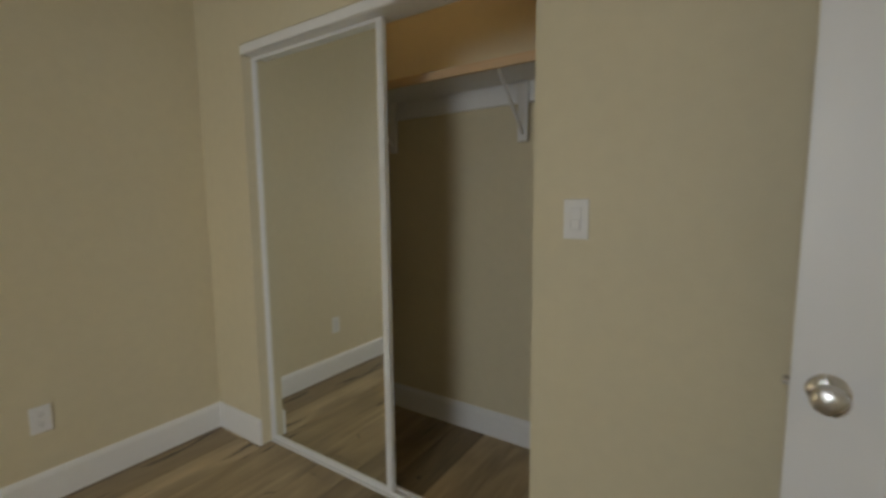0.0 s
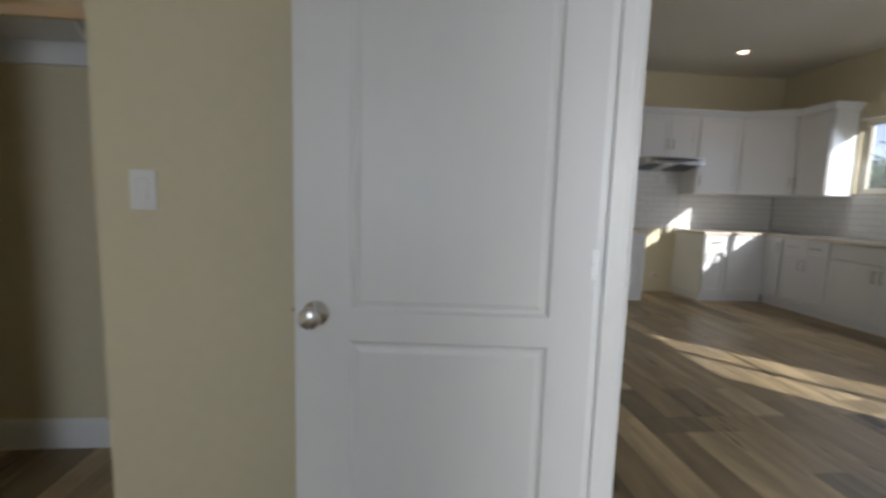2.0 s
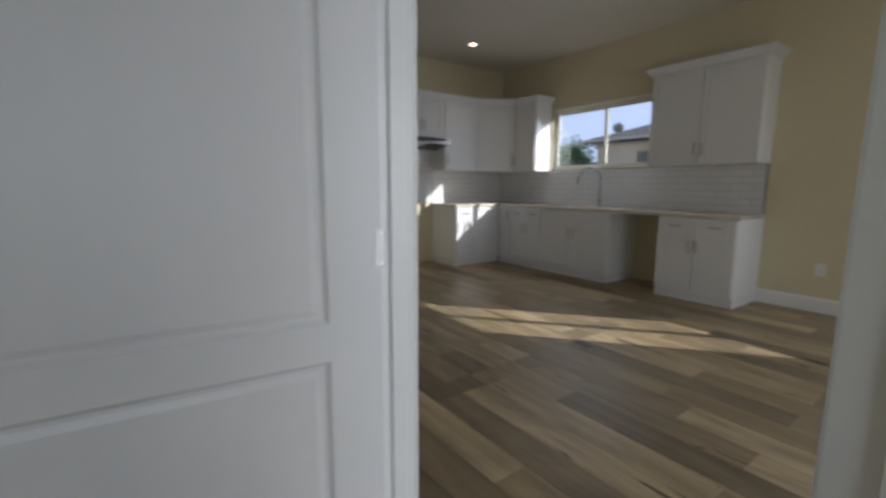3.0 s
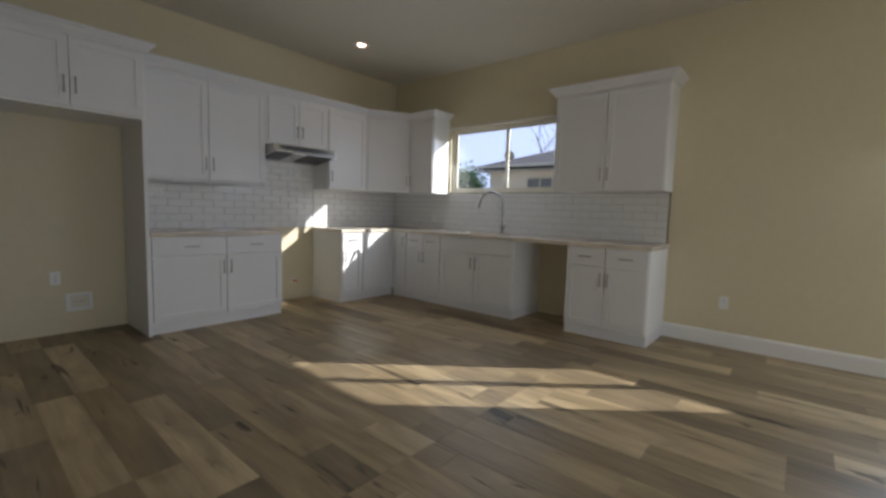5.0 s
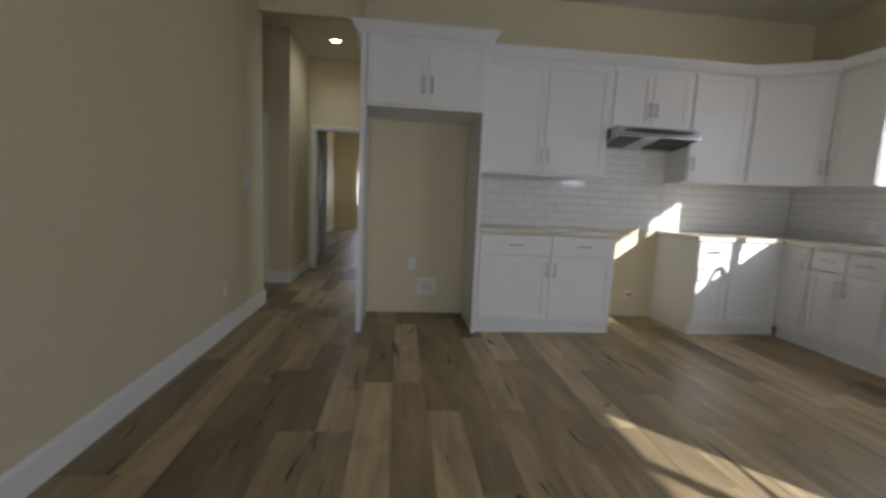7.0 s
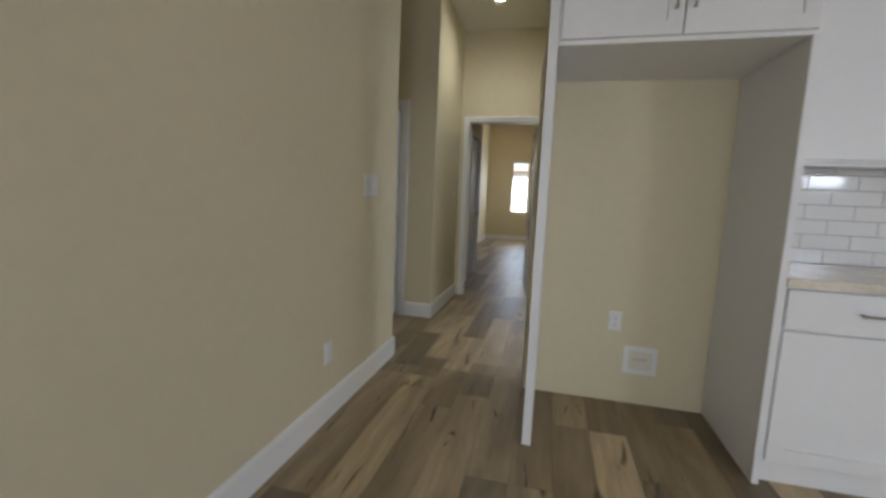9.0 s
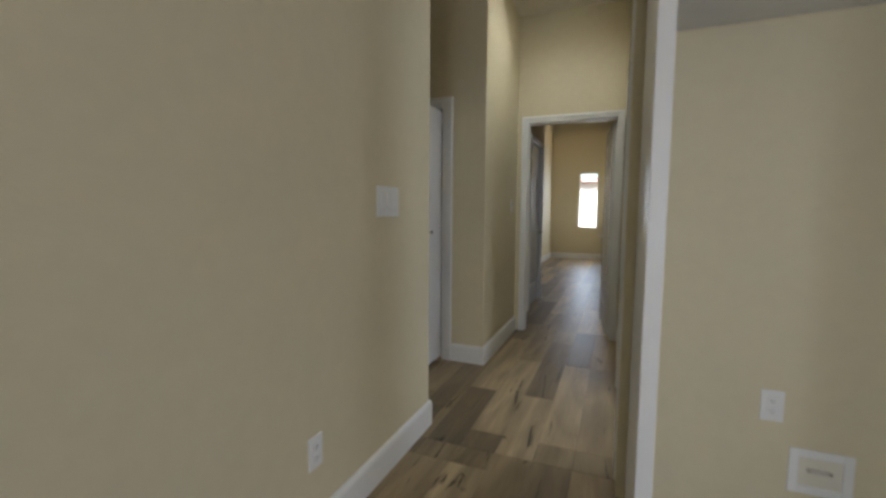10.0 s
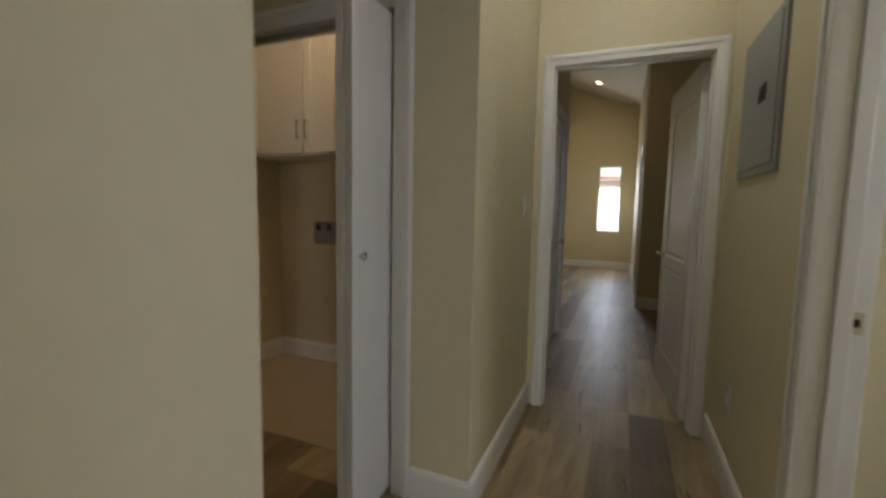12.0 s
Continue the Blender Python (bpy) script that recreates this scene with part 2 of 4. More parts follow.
def thing(name, label, category, group="", at=None):
    ob = new(name)
    ob.empty_display_size = 0.1
    if at is not None:
        ob.matrix_world = at
    return tagged(ob, label, category, group)


def structure(name, bm, material, label="", category=""):
    return tagged(new(name, mesh_of(name, bm, material)), label, category, kind="structure")


def boxes(*rows):
    bm = bmesh.new()
    for r in rows:
        box(bm, *r)
    return bm


def lathe(bm, profile, m=Matrix(), sides=20):
    """Turns a profile of (radius, height) about z, placed by m."""
    rings = []
    for r, z in profile:
        rings.append([bm.verts.new(m @ Vector((r * math.cos(2 * math.pi * k / sides), r * math.sin(2 * math.pi * k / sides), z))) for k in range(sides)])
    for a, b in zip(rings, rings[1:]):
        for k in range(sides):
            bm.faces.new((a[k], a[(k + 1) % sides], b[(k + 1) % sides], b[k]))
    bm.faces.new(rings[0][::-1])
    bm.faces.new(rings[-1])


def tube(bm, points, r, sides=10):
    """A bent round bar through points."""
    pts = [Vector(p) for p in points]
    rings = []
    for i, p in enumerate(pts):
        way = (pts[min(i + 1, len(pts) - 1)] - pts[max(i - 1, 0)]).normalized()
        side = way.cross(Vector((0.31, 0.77, 0.55))).normalized()
        up = way.cross(side).normalized()
        rings.append([bm.verts.new(p + r * (math.cos(2 * math.pi * k / sides) * side + math.sin(2 * math.pi * k / sides) * up)) for k in range(sides)])
    for a, b in zip(rings, rings[1:]):
        for k in range(sides):
            bm.faces.new((a[k], b[k], b[(k + 1) % sides], a[(k + 1) % sides]))
    bm.faces.new(rings[0])
    bm.faces.new(rings[-1][::-1])


# ---- the plan, in metres ----
CEIL = 3.06
EAST, NORTH = 5.63, 5.74            # inner faces of the kitchen's window wall and range wall
HALL_W, HALL_E = 0.135, 1.12        # hall faces
BED_E = 0.77                        # bedroom face of the doorway wall (0.12 thick)
CLO = 1.256                         # closet wall's bedroom face
CLO_BACK = 1.992
LAUNDRY = 7.02                      # face of the laundry closet's wall
HALL_END = 8.12

# walls
def pierced(along, c0, c1, lo, hi, top, holes):
    """A wall in one piece along 'x' or 'y' from lo to hi, between the faces c0 and c1; holes: (a0, a1, z0, z1) of each opening."""
    cuts = sorted({lo, hi, *[v for h in holes for v in h[:2]]})
    levels = sorted({0.0, top, *[v for h in holes for v in h[2:]]})
    bm = bmesh.new()

    def solid(i, k):
        a, z = (cuts[i] + cuts[i + 1]) / 2, (levels[k] + levels[k + 1]) / 2
        return not any(h[0] < a < h[1] and h[2] < z < h[3] for h in holes)

    grid_slab(bm, cuts, levels, solid, c0, c1)
    if along == "y":
        bmesh.ops.transform(bm, matrix=Matrix(((0, 1, 0, 0), (1, 0, 0, 0), (0, 0, 1, 0), (0, 0, 0, 1))), verts=bm.verts)
        bmesh.ops.recalc_face_normals(bm, faces=bm.faces)
    return bm


structure("wall_east", pierced("y", EAST, EAST + 0.11, -2.35, NORTH + 0.12, CEIL, [(-0.90, 0.268, 1.10, 2.33), (3.03, 4.63, 1.43, 2.29)]), M_WALL, "cream painted plaster wall with two windows", "wall")
structure("wall_north", boxes((1.11, EAST, NORTH, NORTH + 0.12, 0, CEIL)), M_WALL, "cream painted plaster wall behind the range gap", "wall")
structure("wall_hall_header", boxes((HALL_W, 1.11, 5.87, 5.99, 2.79, CEIL)), M_WALL, "cream painted drop over the hall mouth", "wall")
structure("wall_hall_west", boxes((HALL_W - 0.12, HALL_W, 2.17, 5.99, 0, CEIL)), M_WALL, "long cream painted wall beside the hall", "wall")
structure("wall_alcove_south", boxes((-1.72, HALL_W - 0.12, 5.87, 5.99, 0, CEIL)), M_WALL, "cream painted return wall", "wall")
structure("wall_alcove_west", boxes((-1.84, -1.72, 5.87, LAUNDRY, 0, CEIL)), M_WALL, "cream painted end wall of the alcove", "wall")
structure("wall_laundry_front", pierced("x", LAUNDRY, LAUNDRY + 0.12, -1.84, HALL_W, CEIL, [(-1.41, -0.19, 0, 2.03)]), M_WALL, "cream wall with the laundry closet opening", "wall")
structure("wall_laundry_back", boxes((-2.02, HALL_W - 0.12, 8.18, 8.30, 0, CEIL)), M_WALL, "cream back wall of the laundry closet", "wall")
structure("wall_laundry_west", boxes((-2.02, -1.90, LAUNDRY + 0.12, 8.18, 0, CEIL)), M_WALL, "cream side wall of the laundry closet", "wall")
structure("wall_hall_west_inner", boxes((HALL_W - 0.12, HALL_W, LAUNDRY + 0.12, HALL_END, 0, CEIL)), M_WALL, "cream hall wall beside the laundry", "wall")
structure("wall_hall_east", pierced("y", HALL_E, HALL_E + 0.13, NORTH + 0.12, HALL_END, CEIL, [(5.90, 6.95, 0, 2.05)]), M_WALL, "cream hall wall with a doorway", "wall")
structure("wall_hall_end", pierced("x", HALL_END, HALL_END + 0.12, -0.14, 3.7, 4.4, [(0.225, 1.05, 0, 2.06)]), M_WALL, "cream wall with the doorway at the end of the hall", "wall")
structure("wall_side_room_north", boxes((HALL_E + 0.13, 3.0, 7.03, 7.15, 0, CEIL)), M_WALL, "cream wall of the side room", "wall")
structure("wall_side_room_east", pierced("y", 3.0, 3.12, NORTH + 0.12, 7.15, CEIL, [(6.05, 6.85, 1.0, 2.05)]), M_WALL, "cream end wall of the side room with a window", "wall")
structure("wall_bedroom_east", pierced("y", BED_E, BED_E + 0.11, -2.92, CLO_BACK, CEIL, [(0.245, 0.995, 0, 2.07)]), M_WALL, "cream wall with the bedroom doorway", "wall")
structure("wall_closet_back", boxes((-2.56, BED_E + 0.11, CLO_BACK, 2.17, 0, CEIL)), M_WALL, "cream back wall of the closet", "wall")
structure("wall_closet_front", pierced("x", CLO, CLO + 0.16, -2.44, BED_E, CEIL, [(-2.045, -0.565, 0, 2.02)]), M_WALL, "cream wall with the mirrored closet opening", "wall")
structure("wall_closet_side", boxes((-0.42, -0.32, CLO + 0.16, CLO_BACK, 0, CEIL)), M_WALL, "cream side wall inside the closet", "wall")
structure("wall_bedroom_west", boxes((-2.56, -2.44, -2.92, CLO_BACK, 0, CEIL)), M_WALL, "cream bedroom wall with a low outlet", "wall")
structure("wall_bedroom_south", pierced("x", -2.92, -2.80, -2.44, BED_E, CEIL, [(-1.2, -0.15, 0.85, 2.1)]), M_WALL, "plain cream bedroom wall with a window", "wall")
# the opening is unseen, cut to let the south fill and sun in
structure("wall_south", pierced("x", -2.35, -2.20, BED_E + 0.11, EAST, CEIL, [(1.3, 2.8, 0, 2.02)]), M_WALL, "plain cream living room wall with an added glazed opening", "wall")

# the room past the hall: its ceiling slopes down from the west wall
structure("wall_far_west", boxes(
    (-0.02, 0.10, HALL_END + 0.12, 9.0, 0, 4.4), (-0.02, 0.10, 9.0, 9.8, 2.06, 4.4), (-0.02, 0.10, 9.8, 9.9, 0, 4.4), (-0.68, -0.02, 9.8, 9.9, 0, 4.4), (-0.68, -0.56, 9.9, 15.5, 0, 4.4)),
    M_WALL, "cream wall with a doorway in the far room", "wall")
structure("wall_far_side_room", boxes((-1.6, -1.5, 8.3, 9.8, 0, 2.6), (-1.5, -0.02, 8.30, 8.36, 0, 2.6), (-1.5, -0.02, 9.7, 9.8, 0, 2.6), (-1.6, -0.02, 8.3, 9.8, 2.6, 2.7)),
    M_WALL, "dim cream walls of a small side room", "wall")
structure("wall_far_jut", boxes((0.86, 3.7, 11.42, 11.54, 0, 4.4), (0.86, 0.98, 11.54, 15.5, 0, 4.4)), M_WALL, "cream projecting wall in the far room", "wall")
structure("wall_far_east", boxes((3.7, 3.82, HALL_END, 11.54, 0, 4.4)), M_WALL, "plain cream wall of the far room", "wall")
structure("wall_far_north", pierced("x", 15.40, 15.52, -0.56, 0.98, 4.4, [(0.11, 0.59, 0.79, 2.21)]), M_WALL, "cream end wall with a narrow window", "wall")

# ceilings
structure("ceiling", boxes((-2.56, EAST + 0.11, -2.92, NORTH + 0.12, CEIL, CEIL + 0.1)), M_CEIL, "flat off-white painted ceiling", "ceiling")
structure("ceiling_hall", boxes((-2.02, 3.12, NORTH + 0.12, HALL_END, CEIL, CEIL + 0.1), (-2.02, -0.14, HALL_END, 8.30, CEIL, CEIL + 0.1)), M_CEIL, "flat off-white hall ceiling", "ceiling")
bm = bmesh.new()
rise = [(-0.68, 3.995), (1.2, 3.224), (3.82, 2.62), (3.82, 4.42), (-0.68, 4.42)]
low = [bm.verts.new((x, HALL_END + 0.121, z)) for x, z in rise]
high = [bm.verts.new((x, 15.52, z)) for x, z in rise]
bm.faces.new(low)
bm.faces.new(high[::-1])
for k in range(5):
    bm.faces.new((low[k], high[k], high[(k + 1) % 5], low[(k + 1) % 5]))
bmesh.ops.recalc_face_normals(bm, faces=bm.faces)
structure("ceiling_far", bm, M_CEIL, "sloping off-white ceiling of the far room", "ceiling")


# ---- floors: planks on a dark bed ----
def floor_of(name, areas, label):
    bm = boxes(*[(x0, x1, y0, y1, -0.12, -0.004) for x0, x1, y0, y1 in areas])
    return structure(name, bm, M_UNDER, label, "floor")


FLOOR_GREAT = floor_of("floor", [(0.88, EAST, -2.2, 2.17), (HALL_W, EAST, 2.17, NORTH + 0.12), (BED_E, 0.88, 0.245, 0.995)], "weathered brown oak plank floor of the kitchen and living room")
FLOOR_BED = floor_of("floor_bedroom", [(-2.44, BED_E, -2.8, CLO_BACK)], "weathered brown oak plank floor of the bedroom")
FLOOR_HALL = floor_of("floor_hall", [(-1.90, 3.0, NORTH + 0.12, HALL_END + 0.12)], "weathered brown oak plank floor of the hall")
M_PAN = mat("beige_sheet_vinyl", (0.50, 0.42, 0.31), 0.5, spread=0.10, scale=4, bump=0.08, bump_scale=40)
structure("floor_laundry", boxes((-1.90, 0.015, LAUNDRY + 0.15, 8.18, -0.003, 0.006)), M_PAN, "pale beige sheet floor of the laundry closet", "floor")
FLOOR_FAR = floor_of("floor_far", [(-1.5, 3.7, HALL_END + 0.12, 15.4)], "weathered brown oak plank floor of the far room")


# ---- trim ----
def base_run(name, x0, y0, x1, y1, nx, ny, label="white painted tall baseboard"):
    """A baseboard 0.14 m high along a wall's foot from one end to the other; (nx, ny) points into the room."""
    bm = bmesh.new()
    d = Vector((x1 - x0, y1 - y0, 0))
    n = Vector((nx, ny, 0))
    prof = [(0, 0.0), (0.016, 0.0), (0.016, 0.118), (0.013, 0.130), (0.007, 0.14), (0, 0.14)]
    a = [bm.verts.new(Vector((x0, y0, 0)) + n * p + Vector((0, 0, z))) for p, z in prof]
    b = [bm.verts.new(Vector((x0, y0, 0)) + d + n * p + Vector((0, 0, z))) for p, z in prof]
    for k in range(len(prof)):
        bm.faces.new((a[k], b[k], b[(k + 1) % len(prof)], a[(k + 1) % len(prof)]))
    bm.faces.new(a[::-1])
    bm.faces.new(b)
    bmesh.ops.recalc_face_normals(bm, faces=bm.faces)
    return structure(name, bm, M_TRIM, label, "baseboard")


base_run("baseboard_east", EAST, -2.2, EAST, 1.82, -1, 0)
base_run("baseboard_hall_west", HALL_W, 2.17, HALL_W, 6.006, 1, 0)
base_run("baseboard_hall_west_end", HALL_W, 5.99, -1.72, 5.99, 0, 1)
base_run("baseboard_step", HALL_W + 0.016, 2.17, 0.896, 2.17, 0, 1)
base_run("baseboard_bedroom_door", 0.88, 1.04, 0.88, 2.17, 1, 0)
base_run("baseboard_laundry_front", -0.12, LAUNDRY, HALL_W + 0.016, LAUNDRY, 0, -1)
base_run("baseboard_hall_inner_west", HALL_W, LAUNDRY, HALL_W, HALL_END, 1, 0)
base_run("baseboard_hall_inner_east", HALL_E, 7.02, HALL_E, HALL_END, -1, 0)
base_run("baseboard_side_room", HALL_E + 0.13, 7.03, 3.0, 7.03, 0, -1)
base_run("baseboard_laundry_back", -1.90, 8.18, 0.015, 8.18, 0, -1)
base_run("baseboard_laundry_west", -1.90, LAUNDRY + 0.12, -1.90, 8.18, 1, 0)
base_run("baseboard_bedroom_west", -2.44, -2.8, -2.44, CLO, 1, 0)
base_run("baseboard_closet_left", -2.44, CLO, -2.045, CLO, 0, -1)
base_run("baseboard_closet_back", -2.44, CLO_BACK, -0.42, CLO_BACK, 0, -1)
base_run("baseboard_closet_inside_west", -2.44, CLO + 0.16, -2.44, CLO_BACK, 1, 0)
base_run("baseboard_bedroom_north", -0.565, CLO, BED_E, CLO, 0, -1)
base_run("baseboard_far_west", -0.56, 9.9, -0.56, 15.4, 1, 0)
base_run("baseboard_far_north", -0.56, 15.4, 0.86, 15.4, 0, -1)
base_run("baseboard_far_jut", 0.844, 11.42, 3.7, 11.42, 0, -1)
base_run("baseboard_far_inner", 0.86, 11.42, 0.86, 15.4, -1, 0)


def casing(name, along, c, lo, hi, top, out, width=0.062, sill=None, label="white moulded door casing"):
    """Door casing on a wall face: along 'x' (wall face y=c) or 'y' (wall face x=c), round an opening lo..hi of height top; out: which way it stands."""
    bm = bmesh.new()

    def slab(a0, a1, z0, z1, d0, d1):
        q0, q1 = sorted((c + out * d0, c + out * d1))
        if along == "x":
            box(bm, a0, a1, q0, q1, z0, z1, 0.003)
        else:
            box(bm, q0, q1, a0, a1, z0, z1, 0.003)

    for a0, a1, s in ((lo - width, lo, -1), (hi, hi + width, 1)):
        slab(a0, a1, 0, top + width, 0, 0.012)
        inner = (a0 + 0.006, a0 + 0.03) if s < 0 else (a1 - 0.03, a1 - 0.006)
        slab(inner[0], inner[1], 0, top + width - 0.006, 0.010, 0.019)
    slab(lo, hi, top, top + width, 0, 0.012)
    slab(lo - width + 0.03, hi + width - 0.03, top + width - 0.03, top + width - 0.006, 0.010, 0.0188)
    return structure(name, bm, M_TRIM, label, "door casing")


def lining(name, along, c0, c1, lo, hi, top, stop=None, t=0.02):
    """Jamb boards that line an opening through a wall, with a door stop."""
    bm = bmesh.new()

    def slab(a0, a1, z0, z1, d0, d1):
        if along == "x":
            box(bm, a0, a1, d0, d1, z0, z1, 0.002)
        else:
            box(bm, d0, d1, a0, a1, z0, z1, 0.002)

    slab(lo - t, lo, 0, top + t, c0 - 0.001, c1 + 0.001)
    slab(hi, hi + t, 0, top + t, c0 - 0.001, c1 + 0.001)
    slab(lo, hi, top, top + t, c0 - 0.001, c1 + 0.001)
    if stop:
        slab(lo, lo + 0.011, 0, top - 0.011, *stop)
        slab(hi - 0.011, hi, 0, top - 0.011, *stop)
        slab(lo, hi, top - 0.011, top, *stop)
    return structure(name, bm, M_TRIM, "white painted door jamb", "door frame")


lining("door_frame_bedroom", "y", BED_E, BED_E + 0.11, 0.265, 0.975, 2.05, (BED_E + 0.05, BED_E + 0.085))
casing("trim_bedroom_outer", "y", BED_E + 0.11, 0.265, 0.975, 2.05, 1)
casing("trim_bedroom_inner", "y", BED_E, 0.265, 0.975, 2.05, -1)
lining("door_frame_hall_end", "x", HALL_END, HALL_END + 0.12, 0.235, 1.04, 2.05, (HALL_END + 0.03, HALL_END + 0.07))
casing("trim_hall_end", "x", HALL_END, 0.235, 1.04, 2.05, -1)
lining("door_frame_side_room", "y", HALL_E, HALL_E + 0.13, 5.92, 6.93, 2.03, (HALL_E + 0.05, HALL_E + 0.09))
casing("trim_side_room", "y", HALL_E, 5.92, 6.93, 2.03, -1)
lining("door_frame_laundry", "x", LAUNDRY, LAUNDRY + 0.12, -1.39, -0.21, 1.985)
casing("trim_laundry", "x", LAUNDRY, -1.39, -0.21, 1.985, -1, 0.085)
lining("door_frame_far", "y", -0.02, 0.10, 9.02, 9.78, 2.04)
casing("trim_far_closet", "y", 0.86, 11.75, 12.5, 2.04, -1)
casing("trim_far", "y", 0.10, 9.02, 9.78, 2.04, 1)


# ---- panel doors ----
def panel_door(name, label, width, height, panels, thick=0.035, paint=M_DOOR):
    """A moulded two-panel door leaf, hinge edge at x=0, free edge at x=width, in the plane y=0..thick. panels: (z0, z1) of each."""
    root = thing(name, label, "door")
    bm = bmesh.new()
    stile, inner = 0.135, 0.106
    edges = [0.0] + [z for p in panels for z in p] + [height]
    grid_slab(bm, [0, inner, width - stile, width], edges, lambda i, k: i != 1 or k % 2 == 0, 0, thick)
    part("leaf_frame", bm, paint, root)
    for z0, z1 in panels:
        bm = bmesh.new()
        x0, x1 = inner, width - stile
        for face, way in ((0.0, 1), (thick, -1)):
            steps = [(0.0, 0.0), (0.005, 0.005), (0.010, 0.009), (0.017, 0.009), (0.030, 0.004)]
            rings = []
            for inset, deep in steps:
                y = face + way * deep
                rings.append([bm.verts.new((x0 + inset, y, z0 + inset)), bm.verts.new((x1 - inset, y, z0 + inset)), bm.verts.new((x1 - inset, y, z1 - inset)), bm.verts.new((x0 + inset, y, z1 - inset))])
            for a, b in zip(rings, rings[1:]):
                for k in range(4):
                    bm.faces.new((a[k], a[(k + 1) % 4], b[(k + 1) % 4], b[k]))
            bm.faces.new(rings[-1])
        bmesh.ops.recalc_face_normals(bm, faces=bm.faces)
        part("panel", bm, paint, root)
    return root


def knob(parent, x, y, z, way):
    """A round door knob with rose standing out along y by way."""
    bm = bmesh.new()
    m = Matrix.Translation((x, y, z)) @ Matrix.Rotation(radians(-90 * way), 4, "X")
    lathe(bm, [(0.001, 0), (0.032, 0.0), (0.032, 0.005), (0.027, 0.009), (0.012, 0.012), (0.011, 0.03), (0.020, 0.036), (0.0265, 0.045), (0.0275, 0.054), (0.024, 0.062), (0.014, 0.067), (0.001, 0.068)], m, 28)
    bmesh.ops.recalc_face_normals(bm, faces=bm.faces)
    return part("knob", bm, M_NICKEL, parent, "brushed nickel round knob", smooth=True)


def latch(parent, x, y, z, sx):
    bm = bmesh.new()
    box(bm, x - 0.0015, x + 0.0015, y - 0.0125, y + 0.0125, z - 0.028, z + 0.028, 0.001)
    box(bm, x, x + sx * 0.011, y - 0.007, y + 0.007, z - 0.008, z + 0.008, 0.002)
    return part("latch", bm, M_NICKEL, parent, "brushed nickel latch bolt")


def hinge_on(parent, x, y, z, ny):
    """A screwed butt hinge leaf, 0.09 m tall, flat on a face looking along y."""
    bm = bmesh.new()
    box(bm, x - 0.011, x + 0.011, y, y + ny * 0.002, z - 0.038, z + 0.038, 0.001)
    h = part("hinge", bm, M_PLATE, parent, "pale painted-over butt hinge")
    for dx, dz in ((-0.004, -0.029), (0.004, 0.0), (-0.004, 0.029)):
        s = bmesh.new()
        rod(s, (x + dx, y + ny * 0.002, z + dz), (x + dx, y + ny * 0.003, z + dz), 0.003)
        part("screw", s, M_NICKEL, h)
    return h


# bedroom door, standing open a little past square against the closet wall
bed_door = panel_door("door_1", "white two-panel bedroom door, wide open beside the closet wall", 0.745, 2.02, [(0.24, 0.836), (0.91, 1.87)])
knob(bed_door, 0.69, 0, 0.905, -1)
knob(bed_door, 0.69, 0.035, 0.905, 1)
latch(bed_door, 0.745, 0.0175, 0.905, 1)
for z in (0.22, 1.05, 1.82):
    hinge_on(bed_door, 0.003, 0.0, z, -1)
bed_door.matrix_world = Matrix.Translation((0.785, 0.945, 0.012)) @ Matrix.Rotation(radians(180 - 6.0), 4, "Z") @ Matrix.Scale(-1, 4, (0, 1, 0))
tagged(bed_door, kind="structure")

# door past the hall, open into the far room
far_door = panel_door("door_2", "white two-panel door standing open into the far room", 0.76, 2.02, [(0.24, 0.836), (0.91, 1.87)], paint=M_GLOSS)
for side, way in ((0, -1), (0.035, 1)):
    bm = bmesh.new()
    lathe(bm, [(0.001, 0), (0.03, 0), (0.03, 0.006), (0.012, 0.01), (0.011, 0.04), (0.001, 0.041)], Matrix.Translation((0.70, side, 0.92)) @ Matrix.Rotation(radians(-90 * way), 4, "X"))
    tube(bm, [(0.70, side + way * 0.04, 0.92), (0.66, side + way * 0.043, 0.922), (0.61, side + way * 0.043, 0.918), (0.58, side + way * 0.04, 0.915)], 0.008)
    bmesh.ops.recalc_face_normals(bm, faces=bm.faces)
    part("lever_handle", bm, M_NICKEL, far_door, "brushed nickel lever handle", smooth=True)
for z in (0.22, 1.03, 1.82):
    hinge_on(far_door, 0.02, 0.0, z, -1)
far_door.matrix_world = Matrix.Translation((1.035, HALL_END + 0.125, 0.012)) @ Matrix.Rotation(radians(96), 4, "Z")
tagged(far_door, kind="structure")

# door of the small side room, shut
side_door = panel_door("door_3", "white two-panel door of the small side room, shut", 0.752, 2.02, [(0.24, 0.836), (0.91, 1.87)], paint=M_GLOSS)
for z in (0.22, 1.03, 1.82):
    hinge_on(side_door, 0.004, 0.0, z, -1)
knob(side_door, 0.69, 0, 0.92, -1)
side_door.matrix_world = Matrix.Translation((0.075, 9.024, 0.012)) @ Matrix.Rotation(radians(90), 4, "Z")
tagged(side_door, kind="structure")

